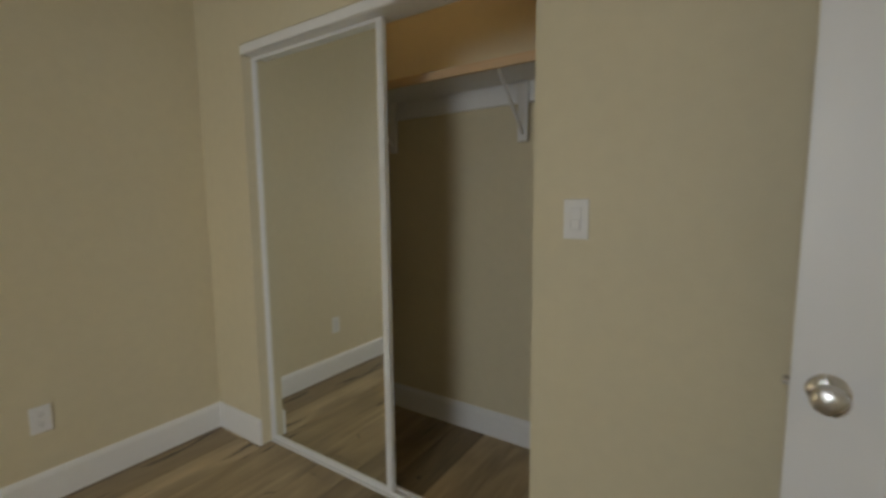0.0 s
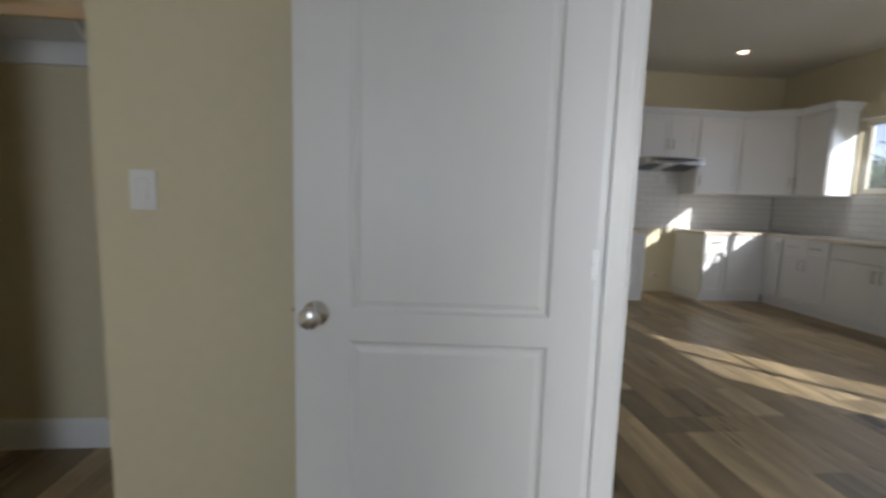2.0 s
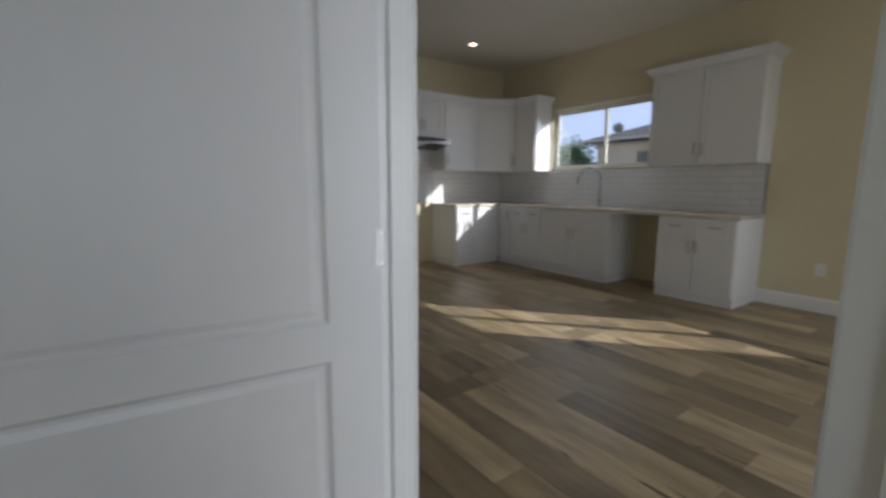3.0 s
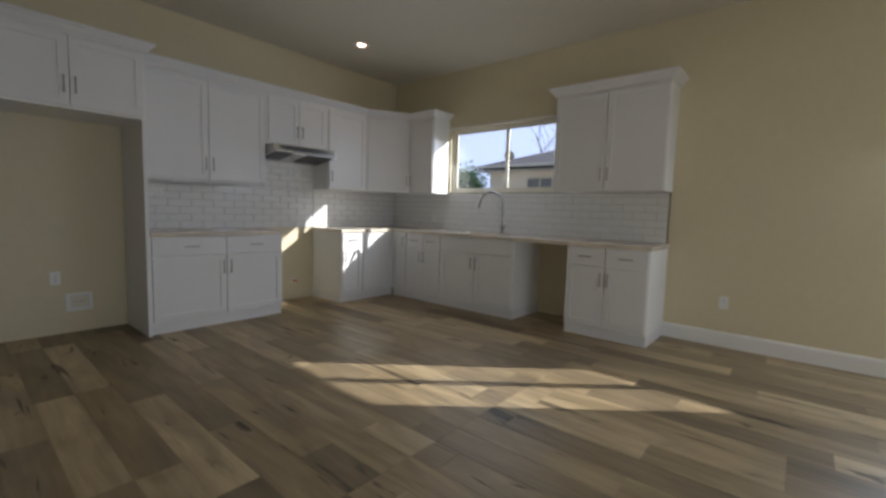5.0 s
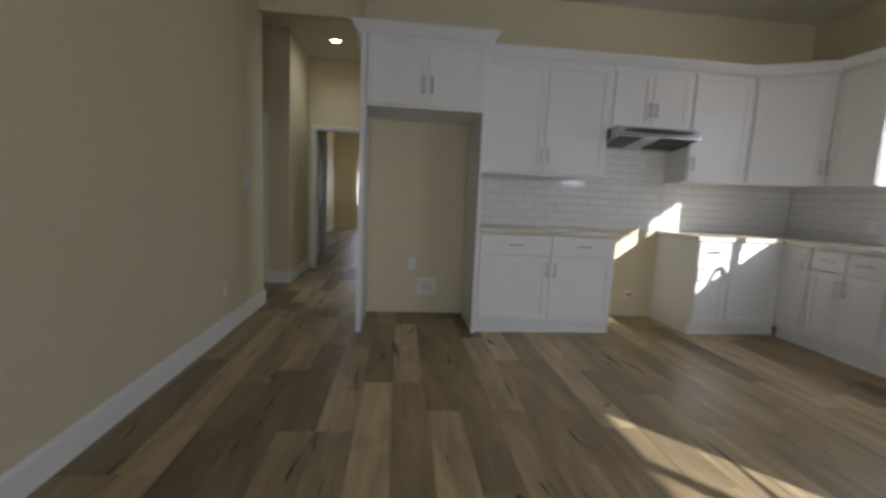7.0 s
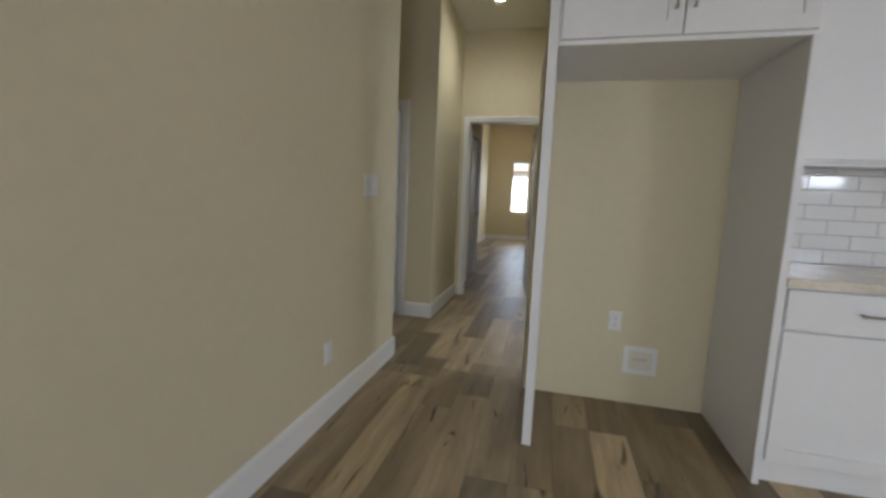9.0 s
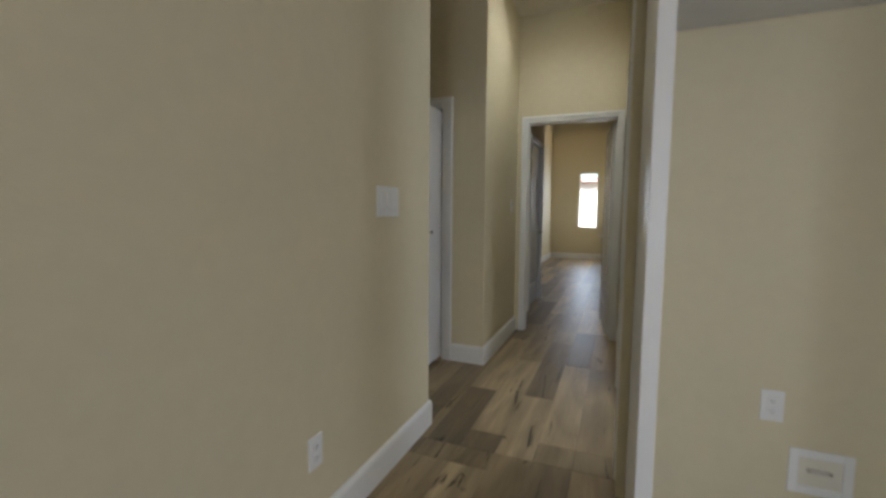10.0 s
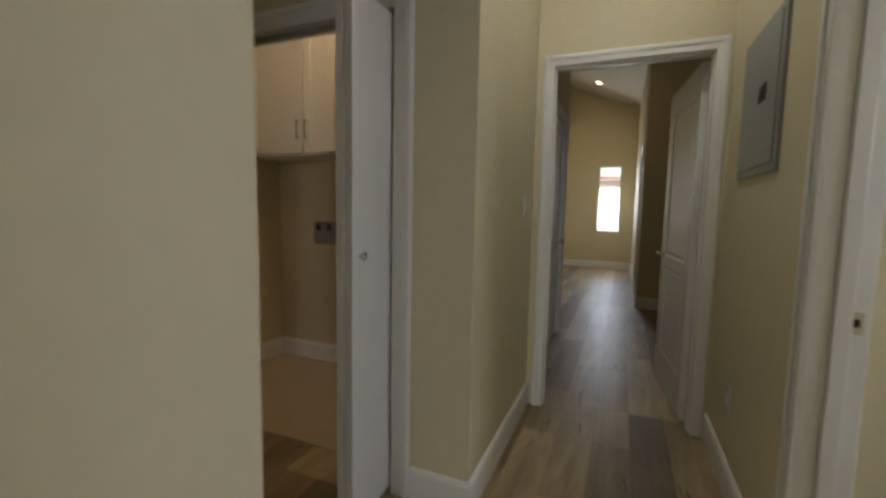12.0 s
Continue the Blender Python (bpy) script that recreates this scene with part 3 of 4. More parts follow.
# folded bifold laundry door: two narrow slabs standing out from the right jamb
bifold = thing("bifold_door", "white bifold laundry door folded open against the jamb", "door")
tagged(bifold, kind="structure")
for k, (dx, turn) in enumerate(((0.0, 0.0), (0.037, 0.0))):
    bm = bmesh.new()
    box(bm, -0.255 - dx, -0.222 - dx, LAUNDRY - 0.27, LAUNDRY + 0.03, 0.02, 1.965, 0.002)
    slab = part("leaf", bm, M_DOOR, bifold)
    if k == 0:
        bm = bmesh.new()
        lathe(bm, [(0.001, 0), (0.008, 0), (0.007, 0.008), (0.014, 0.016), (0.015, 0.022), (0.009, 0.028), (0.001, 0.029)], Matrix.Translation((-0.222, LAUNDRY - 0.225, 1.04)) @ Matrix.Rotation(radians(90), 4, "Y"))
        bmesh.ops.recalc_face_normals(bm, faces=bm.faces)
        part("knob", bm, M_NICKEL, slab, "small brushed nickel knob", smooth=True)
bm = boxes((-1.39, -0.21, LAUNDRY + 0.03, LAUNDRY + 0.055, 1.965, 1.983))
part("track", bm, M_GREYM, bifold, "grey metal top track")


# ---- windows ----
def window_x(name, label, x, y0, y1, z0, z1, depth, bars, way=1):
    """A sliding window in a wall that faces x: vinyl frame set back in the reveal; bars: the y of each meeting stile."""
    root = tagged(thing(name, label, "window"), kind="structure")
    f0, f1 = sorted((x + way * depth, x + way * (depth + 0.06)))
    turn = Matrix(((0, 1, 0, 0), (1, 0, 0, 0), (0, 0, 1, 0), (0, 0, 0, 1)))
    bm = bmesh.new()
    ring_slab(bm, y0, y1, z0, z1, 0.028, f0, f1)
    bmesh.ops.transform(bm, matrix=turn, verts=bm.verts)
    bmesh.ops.recalc_face_normals(bm, faces=bm.faces)
    part("window_frame", bm, M_VINYL, root)
    cuts = [y0 + 0.029, *bars, y1 - 0.029]
    for k, (a, b) in enumerate(zip(cuts, cuts[1:])):
        s0, s1 = (f0 + 0.004, f0 + 0.028) if k % 2 == 0 else (f0 + 0.031, f0 + 0.055)
        a2, b2 = (a - (0.004 if k else 0), b + (0.004 if k < len(cuts) - 2 else 0))
        bm = bmesh.new()
        w = 0.034
        ring_slab(bm, a2, b2, z0 + 0.029, z1 - 0.029, w, s0, s1)
        bmesh.ops.transform(bm, matrix=turn, verts=bm.verts)
        bmesh.ops.recalc_face_normals(bm, faces=bm.faces)
        sash_ob = part("sash", bm, M_VINYL, root)
        mid = (s0 + s1) / 2
        pane = part("pane", boxes((mid - 0.002, mid + 0.002, a2 + w, b2 - w, z0 + 0.029 + w, z1 - 0.029 - w)), M_GLASS, sash_ob, "clear window glass")
        pane.visible_shadow = False
    return root


window_x("window_1", "two-pane sliding window above the sink, almond vinyl", EAST, 3.03, 4.63, 1.43, 2.29, 0.045, [3.76])
window_x("window_2", "two-pane sliding window in the living room, almond vinyl", EAST, -0.90, 0.268, 1.10, 2.33, 0.045, [-0.30])
window_x("window_6", "two-pane sliding window of the side room, almond vinyl", 3.0, 6.05, 6.85, 1.0, 2.05, 0.045, [6.45])
trimbm = bmesh.new()
for y0, y1, z in ((3.03, 4.63, 2.29), (-0.90, 0.268, 2.33)):
    box(trimbm, EAST - 0.012, EAST, y0 - 0.01, y1 + 0.01, z, z + 0.022, 0.002)
structure("trim_window_head", trimbm, M_TRIM, "narrow white bead over the windows", "trim")


def window_y(name, label, y, x0, x1, z0, z1, bars, depth=0.05, way=1):
    root = tagged(thing(name, label, "window"), kind="structure")
    f0, f1 = sorted((y + way * depth, y + way * (depth + 0.06)))
    bm = bmesh.new()
    box(bm, x0, x0 + 0.035, f0, f1, z0, z1, 0.003)
    box(bm, x1 - 0.035, x1, f0, f1, z0, z1, 0.003)
    for z in (z0, z1 - 0.035):
        box(bm, x0 + 0.035, x1 - 0.035, f0, f1, z, z + 0.035, 0.003)
    for z in bars:
        box(bm, x0 + 0.035, x1 - 0.035, f0 + 0.01, f1 - 0.01, z - 0.018, z + 0.018, 0.002)
    part("window_frame", bm, M_VINYL, root)
    cuts = [z0 + 0.035, *[b for b in bars], z1 - 0.035]
    for a, b in zip(cuts, cuts[1:]):
        pane = part("pane", boxes((x0 + 0.035, x1 - 0.035, f0 + 0.028, f0 + 0.032, a + 0.018, b - 0.018)), M_GLASS, root, "clear window glass")
        pane.visible_shadow = False
    return root


window_y("window_4", "narrow single-hung window in the far room, overexposed", 15.40, 0.11, 0.59, 0.79, 2.21, [1.95])
window_y("window_3", "bedroom window, almond vinyl", -2.80, -1.2, -0.15, 0.85, 2.1, [1.5], way=-1)
# unseen glazing for the added south opening, placed to suit the lighting
window_y("window_5", "unseen glazed opening added to light the living room", -2.20, 1.3, 2.8, 0.0, 2.02, [], way=-1)


# ---- kitchen cabinets ----
def handle(parent, name, a, b, out):
    """A bar pull between a and b (points on the front), standing out along the vector out."""
    a, b, out = Vector(a), Vector(b), Vector(out)
    bm = bmesh.new()
    way = (b - a).normalized()
    rod(bm, a - way * 0.012 + out * 0.028, b + way * 0.012 + out * 0.028, 0.0055, sides=10)
    rod(bm, a, a + out * 0.028, 0.0045, sides=8)
    rod(bm, b, b + out * 0.028, 0.0045, sides=8)
    return part(name, bm, M_PULL, parent, "brushed nickel bar handle", smooth=True)


def shaker(bm, x0, x1, z0, z1, y, t=0.019, rail=0.058):
    """A shaker front in local coordinates: its face looks along -y, back at y."""
    rings = []
    for inset, deep in ((0.0, 0.0), (0.0, t - 0.0015), (0.0015, t), (rail - 0.001, t), (rail, t - 0.009)):
        rings.append([bm.verts.new((x, y - deep, z)) for x, z in ((x0 + inset, z0 + inset), (x1 - inset, z0 + inset), (x1 - inset, z1 - inset), (x0 + inset, z1 - inset))])
    for a, b in zip(rings, rings[1:]):
        for k in range(4):
            bm.faces.new((a[k], a[(k + 1) % 4], b[(k + 1) % 4], b[k]))
    bm.faces.new(rings[0][::-1])
    bm.faces.new(rings[-1])
    bmesh.ops.recalc_face_normals(bm, faces=bm.faces)


def front(root, kind, x0, x1, z0, z1, pull, flat=False):
    """A door or drawer on a unit's front plane y=0. pull: 'l', 'r' (door, by its edge), 'h' (drawer), with 'u' when near the bottom, '' for none."""
    bm = bmesh.new()
    if flat:
        box(bm, x0, x1, -0.019, 0, z0, z1, 0.002)
    else:
        shaker(bm, x0, x1, z0, z1, 0.0)
    f = part(kind, bm, M_CAB, root)
    if "h" in pull:
        c, z = (x0 + x1) / 2, (z0 + z1) / 2
        handle(f, "handle", (c - 0.052, -0.019, z), (c + 0.052, -0.019, z), (0, -1, 0))
    elif pull:
        x = x0 + 0.03 if "l" in pull else x1 - 0.03
        z = z0 + 0.155 if "u" in pull else z1 - 0.115
        handle(f, "handle", (x, -0.019, z - 0.052), (x, -0.019, z + 0.052), (0, -1, 0))
    return f


def unit(name, label, width, depth, z0, z1, at, toe=0.0, group=""):
    """A cabinet box whose front plane is y=0, running back to y=depth, x from 0 to width."""
    root = thing(name, label, "cabinet", group)
    bm = bmesh.new()
    box(bm, 0, width, 0.001, depth, z0 + toe, z1, 0.0015)
    part("body", bm, M_BODY, root)
    if toe:
        part("toe_kick", boxes((0.0, width, 0.022, depth, z0, z0 + toe)), M_CAB, root)
    root.matrix_world = at
    return root


BASE_Y, BASE_X = 5.13, 5.02         # base cabinet fronts on the range wall and the window wall
UP_Y, UP_X = 5.42, 5.31             # wall cabinet fronts
UP_LO, UP_HI = 1.41, 2.42
BASES, UPPERS = "kitchen base cabinets", "kitchen wall cabinets"


def at_north(x, y=BASE_Y):
    return pose(x, y, 0)


def at_east(y, x=BASE_X):
    """Local x runs towards -y, the front looks along -x."""
    return pose(x, y, 0, 0, 0, -90)


def drawer_pair(root, w, split=None, doors=True):
    s = split or w / 2
    for x0, x1, side in ((0.012, s - 0.004, "r"), (s + 0.004, w - 0.012, "l")):
        front(root, "drawer", x0, x1, 0.70, 0.868, "h", flat=True)
        front(root, "door", x0, x1, 0.115, 0.690, side)


# fridge surround: tall side panels, cabinet over the gap
for x0, x1, nm in ((1.147, 1.190, "filler with a scuffed front edge"), (2.134, 2.164, "between the gap and the base cabinet")):
    bm = bmesh.new()
    box(bm, x0, x1, 5.10 if x0 < 2 else 5.105, NORTH, 0.0, 2.455 if x0 < 2 else 1.863, 0.0015)
    tagged(new("end_panel", mesh_of("end_panel", bm, M_CAB)), "tall white refrigerator side panel, " + nm, "cabinet panel")
u = unit("wall_cabinet", "white two-door cabinet over the empty refrigerator gap", 0.976, 0.61, 1.865, 2.455, at_north(1.192, 5.13), group=UPPERS)
front(u, "door", 0.010, 0.484, 1.885, 2.402, "ru")
front(u, "door", 0.492, 0.964, 1.885, 2.402, "lu")

u = unit("base_cabinet", "white shaker base cabinet with two drawers and two doors", 1.228, 0.61, 0, 0.875, at_north(2.166), toe=0.10, group=BASES)
drawer_pair(u, 1.228, 0.64)
u = unit("base_cabinet", "narrow white base cabinet beside the range gap, sunlit", 0.328, 0.61, 0, 0.875, at_north(4.172), toe=0.10, group=BASES)
front(u, "drawer", 0.012, 0.316, 0.70, 0.868, "h", flat=True)
front(u, "door", 0.012, 0.316, 0.115, 0.690, "l")
u = unit("base_cabinet", "white corner base cabinet with a hinged corner door", 0.548, 0.61, 0, 0.875, at_north(4.501), toe=0.10, group=BASES)
front(u, "door", 0.006, 0.515, 0.115, 0.868, "")
u = unit("base_cabinet", "white corner base cabinet return with one door", 0.27, 0.61, 0, 0.875, at_east(5.11), toe=0.10, group=BASES)
front(u, "door", 0.006, 0.262, 0.115, 0.868, "r")
u = unit("base_cabinet", "white shaker base cabinet with two drawers and two doors", 0.60, 0.61, 0, 0.875, at_east(4.838), toe=0.10, group=BASES)
drawer_pair(u, 0.60)
u = unit("base_cabinet", "white sink base cabinet with two doors and a plain rail", 1.038, 0.61, 0, 0.875, at_east(4.236), toe=0.10, group=BASES)
front(u, "drawer", 0.012, 1.026, 0.70, 0.868, "", flat=True)
front(u, "door", 0.012, 0.515, 0.115, 0.690, "r")
front(u, "door", 0.523, 1.026, 0.115, 0.690, "l")
u = unit("base_cabinet", "white shaker base cabinet with two drawers and two doors", 0.775, 0.61, 0, 0.875, at_east(2.595), toe=0.10, group=BASES)
drawer_pair(u, 0.775)

# wall cabinets
u = unit("wall_cabinet", "white two-door shaker wall cabinet over the short counter", 1.199, 0.32, UP_LO, UP_HI, at_north(2.168, UP_Y), group=UPPERS)
front(u, "door", 0.012, 0.601, UP_LO + 0.01, 2.39, "ru")
front(u, "door", 0.609, 1.187, UP_LO + 0.01, 2.39, "lu")
u = unit("wall_cabinet", "short white two-door wall cabinet over the range hood", 0.80, 0.32, 1.86, UP_HI, at_north(3.369, UP_Y), group=UPPERS)
front(u, "door", 0.030, 0.397, 1.88, 2.39, "ru")
front(u, "door", 0.403, 0.770, 1.88, 2.39, "lu")
u = unit("wall_cabinet", "tall white single-door wall cabinet beside the hood", 0.60, 0.32, UP_LO, UP_HI, at_north(4.171, UP_Y), group=UPPERS)
front(u, "door", 0.012, 0.59, UP_LO + 0.01, 2.39, "lu")
# diagonal corner wall cabinet
root = thing("wall_cabinet", "white diagonal corner wall cabinet", "cabinet", UPPERS)
a, b = Vector((4.773, UP_Y, 0)), Vector((UP_X, 5.10, 0))
bm = bmesh.new()
foot = [(a.x, a.y), (b.x, b.y), (EAST, b.y), (EAST, NORTH), (a.x, NORTH)]
lo = [bm.verts.new((x, y, UP_LO)) for x, y in foot]
hi = [bm.verts.new((x, y, UP_HI)) for x, y in foot]
bm.faces.new(lo[::-1])
bm.faces.new(hi)
for k in range(5):
    bm.faces.new((lo[k], lo[(k + 1) % 5], hi[(k + 1) % 5], hi[k]))
bmesh.ops.recalc_face_normals(bm, faces=bm.faces)
part("body", bm, M_CAB, root)
w = (b - a).length
f = front(root, "door", 0.03, w - 0.03, UP_LO + 0.01, 2.39, "ru")
f.matrix_world = Matrix.Translation(a) @ Matrix.Rotation(math.atan2(b.y - a.y, b.x - a.x), 4, "Z")
u = unit("wall_cabinet", "white single-door wall cabinet beside the window, sunlit end", 0.44, 0.32, UP_LO, UP_HI, at_east(5.098, UP_X), group=UPPERS)
front(u, "door", 0.012, 0.428, UP_LO + 0.01, 2.39, "lu")
u = unit("wall_cabinet", "white two-door shaker wall cabinet beside the sink window", 1.105, 0.32, UP_LO + 0.01, UP_HI, at_east(2.925, UP_X), group=UPPERS)
front(u, "door", 0.012, 0.548, UP_LO + 0.02, 2.39, "ru")
front(u, "door", 0.556, 1.093, UP_LO + 0.02, 2.39, "lu")


def crown(name, path, z0, label, high=0.085, out=0.065):
    """Crown moulding swept along the tops of cabinet fronts; path: (x, y) in order, its outer side to the right."""
    prof = [(0.0, 0.0), (0.010, 0.0), (0.012, 0.012), (0.030, 0.030), (out - 0.012, high - 0.022), (out, high - 0.016), (out, high), (0.0, high)]
    bm = bmesh.new()
    pts = [Vector((x, y, 0)) for x, y in path]
    rings = []
    for i, p in enumerate(pts):
        ins = (pts[i] - pts[i - 1]).normalized() if i else None
        outs = (pts[i + 1] - pts[i]).normalized() if i < len(pts) - 1 else None
        n1 = Vector((ins.y, -ins.x, 0)) if ins else None
        n2 = Vector((outs.y, -outs.x, 0)) if outs else None
        if n1 and n2:
            n = (n1 + n2) / (1 + n1.dot(n2))
        else:
            n = n1 or n2
        rings.append([bm.verts.new(p + n * d + Vector((0, 0, z0 + z))) for d, z in prof])
    for r, s in zip(rings, rings[1:]):
        for k in range(len(prof)):
            bm.faces.new((r[k], s[k], s[(k + 1) % len(prof)], r[(k + 1) % len(prof)]))
    bm.faces.new(rings[0][::-1])
    bm.faces.new(rings[-1])
    bmesh.ops.recalc_face_normals(bm, faces=bm.faces)
    return tagged(new(name, mesh_of(name, bm, M_CAB)), label, "crown moulding")


crown("crown_moulding", [(1.134, NORTH - 0.02), (1.134, 5.109), (2.172, 5.109), (2.172, 5.40)], 2.404, "white crown moulding on the refrigerator cabinet")
crown("crown_moulding", [(2.156, UP_Y - 0.019), (4.765, UP_Y - 0.019), (UP_X - 0.019, 5.093), (UP_X - 0.019, 4.656), (EAST - 0.005, 4.656)], UP_HI - 0.012, "white crown moulding along the wall cabinets")
crown("crown_moulding", [(EAST - 0.005, 2.927), (UP_X - 0.019, 2.927), (UP_X - 0.019, 1.818), (EAST - 0.005, 1.818)], UP_HI - 0.012, "white crown moulding on the wall cabinet by the window")
for x0, x1, y0, y1, lab in ((2.17, 3.30, UP_Y - 0.004, UP_Y + 0.03, "thin white light rail under the wall cabinet"),):
    bm = bmesh.new()
    box(bm, x0, x1, y0, y1, UP_LO - 0.018, UP_LO - 0.001, 0.002)
    tagged(new("light_rail", mesh_of("light_rail", bm, M_CAB)), lab, "moulding")

# worktops
bm = bmesh.new()
box(bm, 2.166, 3.43, BASE_Y - 0.035, NORTH, 0.877, 0.915, 0.004, 2)
tagged(new("worktop", mesh_of("worktop", bm, M_STONE)), "short beige granite worktop with an overhanging end", "worktop")
bm = bmesh.new()
SX0, SX1, SY0, SY1 = 5.10, 5.50, 3.40, 4.15
for r in ((4.155, EAST, BASE_Y - 0.035, NORTH), (BASE_X - 0.035, EAST, SY1, BASE_Y - 0.035), (BASE_X - 0.035, SX0, SY0, SY1), (SX1, EAST, SY0, SY1), (BASE_X - 0.035, EAST, 1.805, SY0)):
    box(bm, *r, 0.877, 0.915)
bmesh.ops.remove_doubles(bm, verts=bm.verts, dist=0.0005)
tagged(new("worktop", mesh_of("worktop", bm, M_STONE)), "beige granite corner worktop with a sink cut-out", "worktop")

# sink
sink = thing("sink", "undermounted stainless steel kitchen sink", "sink")
bm = bmesh.new()
for r in ((SX0 - 0.012, SX1 + 0.012, SY0 - 0.012, SY1 + 0.012, 0.69, 0.70), (SX0 - 0.012, SX0, SY0 - 0.012, SY1 + 0.012, 0.70, 0.876), (SX1, SX1 + 0.012, SY0 - 0.012, SY1 + 0.012, 0.70, 0.876),
          (SX0, SX1, SY0 - 0.012, SY0, 0.70, 0.876), (SX0, SX1, SY1, SY1 + 0.012, 0.70, 0.876)):
    box(bm, *r)
part("bowl", bm, M_STEEL, sink)
bm = bmesh.new()
lathe(bm, [(0.001, 0.701), (0.045, 0.701), (0.045, 0.705), (0.03, 0.703), (0.001, 0.702)], Matrix.Translation((5.3, 3.78, 0)))
part("drain", bm, M_NICKEL, sink, "steel drain")

# faucet
tap = thing("faucet", "tall chrome pull-down kitchen faucet beside the sink", "faucet")
FX, FY = 5.53, 3.69
bm = bmesh.new()
lathe(bm, [(0.001, 0), (0.030, 0), (0.030, 0.008), (0.022, 0.014), (0.021, 0.10), (0.014, 0.112), (0.013, 0.20), (0.001, 0.201)], Matrix.Translation((FX, FY, 0.915)))
bmesh.ops.recalc_face_normals(bm, faces=bm.faces)
part("body", bm, M_CHROME, tap, smooth=True)
bm = bmesh.new()
arc = [(FX, FY, 1.10)] + [(FX - 0.145 * (1 - math.cos(a)) * 0.35, FY + 0.145 * (1 - math.cos(a)) * 0.95, 1.285 + 0.145 * math.sin(a)) for a in [math.pi * k / 16 for k in range(16)]]
tube(bm, arc, 0.016, 12)
bmesh.ops.recalc_face_normals(bm, faces=bm.faces)
part("spout", bm, M_CHROME, tap, smooth=True)
bm = bmesh.new()
tip = Vector(arc[-1])
rod(bm, tip, tip + Vector((-0.018, 0.012, -0.085)), 0.016, 0.022)
part("spray_head", bm, M_CHROME, tap, "chrome spray head", smooth=True)
bm = bmesh.new()
rod(bm, (FX, FY, 0.985), (FX - 0.02, FY - 0.045, 0.99), 0.012)
rod(bm, (FX - 0.02, FY - 0.045, 0.99), (FX - 0.045, FY - 0.10, 1.035), 0.006)
part("lever", bm, M_CHROME, tap, smooth=True)

# range hood
M_SLOT = mat("dark_grey_plastic", (0.05, 0.05, 0.05), 0.4)
hood = thing("range_hood", "stainless under-cabinet range hood with black grilles", "range hood")
HX0, HX1, HY = 3.375, 4.165, 5.27
bm = bmesh.new()
prof = [(NORTH, 1.858), (5.255, 1.858), (5.25, 1.795), (HY - 0.035, 1.783), (HY - 0.035, 1.772), (5.66, 1.705), (NORTH, 1.705)]
l = [bm.verts.new((HX0, y, z)) for y, z in prof]
r = [bm.verts.new((HX1, y, z)) for y, z in prof]
bm.faces.new(l)
bm.faces.new(r[::-1])
for k in range(7):
    bm.faces.new((l[k], r[k], r[(k + 1) % 7], l[(k + 1) % 7]))
bmesh.ops.recalc_face_normals(bm, faces=bm.faces)
part("canopy", bm, M_STEEL, hood)
bm = bmesh.new()
slope = Matrix.Translation(((HX0 + HX1) / 2, 5.251, 1.826)) @ Matrix.Rotation(radians(94.5), 4, "X")
lathe(bm, [(0.001, 0), (0.36, 0), (0.355, 0.004), (0.001, 0.0045)], slope @ Matrix.Diagonal((0.93, 0.062, 1, 1)), 40)
bmesh.ops.recalc_face_normals(bm, faces=bm.faces)
grille = part("control_strip", bm, M_BLACK, hood, "black oval vent strip")
for k in range(14):
    s = bmesh.new()
    x = -0.28 + k * 0.043
    box(s, x, x + 0.030, -0.010, 0.010, 0.0042, 0.0056)
    bmesh.ops.transform(s, matrix=slope, verts=s.verts)
    part("vent_slot", s, M_SLOT, grille)
under = math.atan2(0.067, 0.425)
for x0, x1, y0, y1, m, nm, lab in ((HX0 + 0.03, HX0 + 0.24, 0.03, 0.36, M_BLACK, "filter", "black grease filter"), (HX1 - 0.36, HX1 - 0.03, 0.03, 0.36, M_BLACK, "filter", "black grease filter"),
                                   (HX0 + 0.27, HX1 - 0.39, 0.03, 0.14, M_PLATE, "lamp_lens", "white lamp cover")):
    bm = bmesh.new()
    box(bm, x0, x1, y0, y1, -0.006, 0.001, 0.001)
    bmesh.ops.transform(bm, matrix=Matrix.Translation((0, HY - 0.035, 1.772)) @ Matrix.Rotation(-under, 4, "X"), verts=bm.verts)
    part(nm, bm, m, hood, lab)


# ---- plates, outlets and small fittings ----
def plate(name, label, category, m, gangs=1, rocker=True, outlet=False, size=1.0):
    """A cover plate in its own plane (x across, z up, looking along -y), placed by m."""
    root = thing(name, label, category)
    w = 0.072 + 0.046 * (gangs - 1)
    bm = bmesh.new()
    box(bm, -w / 2, w / 2, -0.006, 0, -0.058, 0.058, 0.003, 2)
    part("cover", bm, M_PLATE, root)
    for g in range(gangs):
        c = (g - (gangs - 1) / 2) * 0.046
        if rocker:
            bm = bmesh.new()
            box(bm, c - 0.0165, c + 0.0165, -0.0085, -0.005, -0.033, 0.033, 0.002)
            box(bm, c - 0.013, c + 0.013, -0.0115, -0.008, -0.028, 0.0, 0.002)
            part("rocker", bm, M_PLATE, root)
        if outlet:
            for z in (-0.019, 0.019):
                bm = bmesh.new()
                box(bm, c - 0.016, c + 0.016, -0.0085, -0.005, z - 0.014, z + 0.014, 0.003)
                o = part("socket", bm, M_PLATE, root)
                bm = bmesh.new()
                for dx in (-0.006, 0.006):
                    box(bm, c + dx - 0.001, c + dx + 0.001, -0.0092, -0.0084, z - 0.002, z + 0.006)
                box(bm, c - 0.002, c + 0.002, -0.0092, -0.0084, z - 0.010, z - 0.006)
                part("slots", bm, M_BLACK, o)
    root.matrix_world = m @ Matrix.Scale(size, 4)
    return root


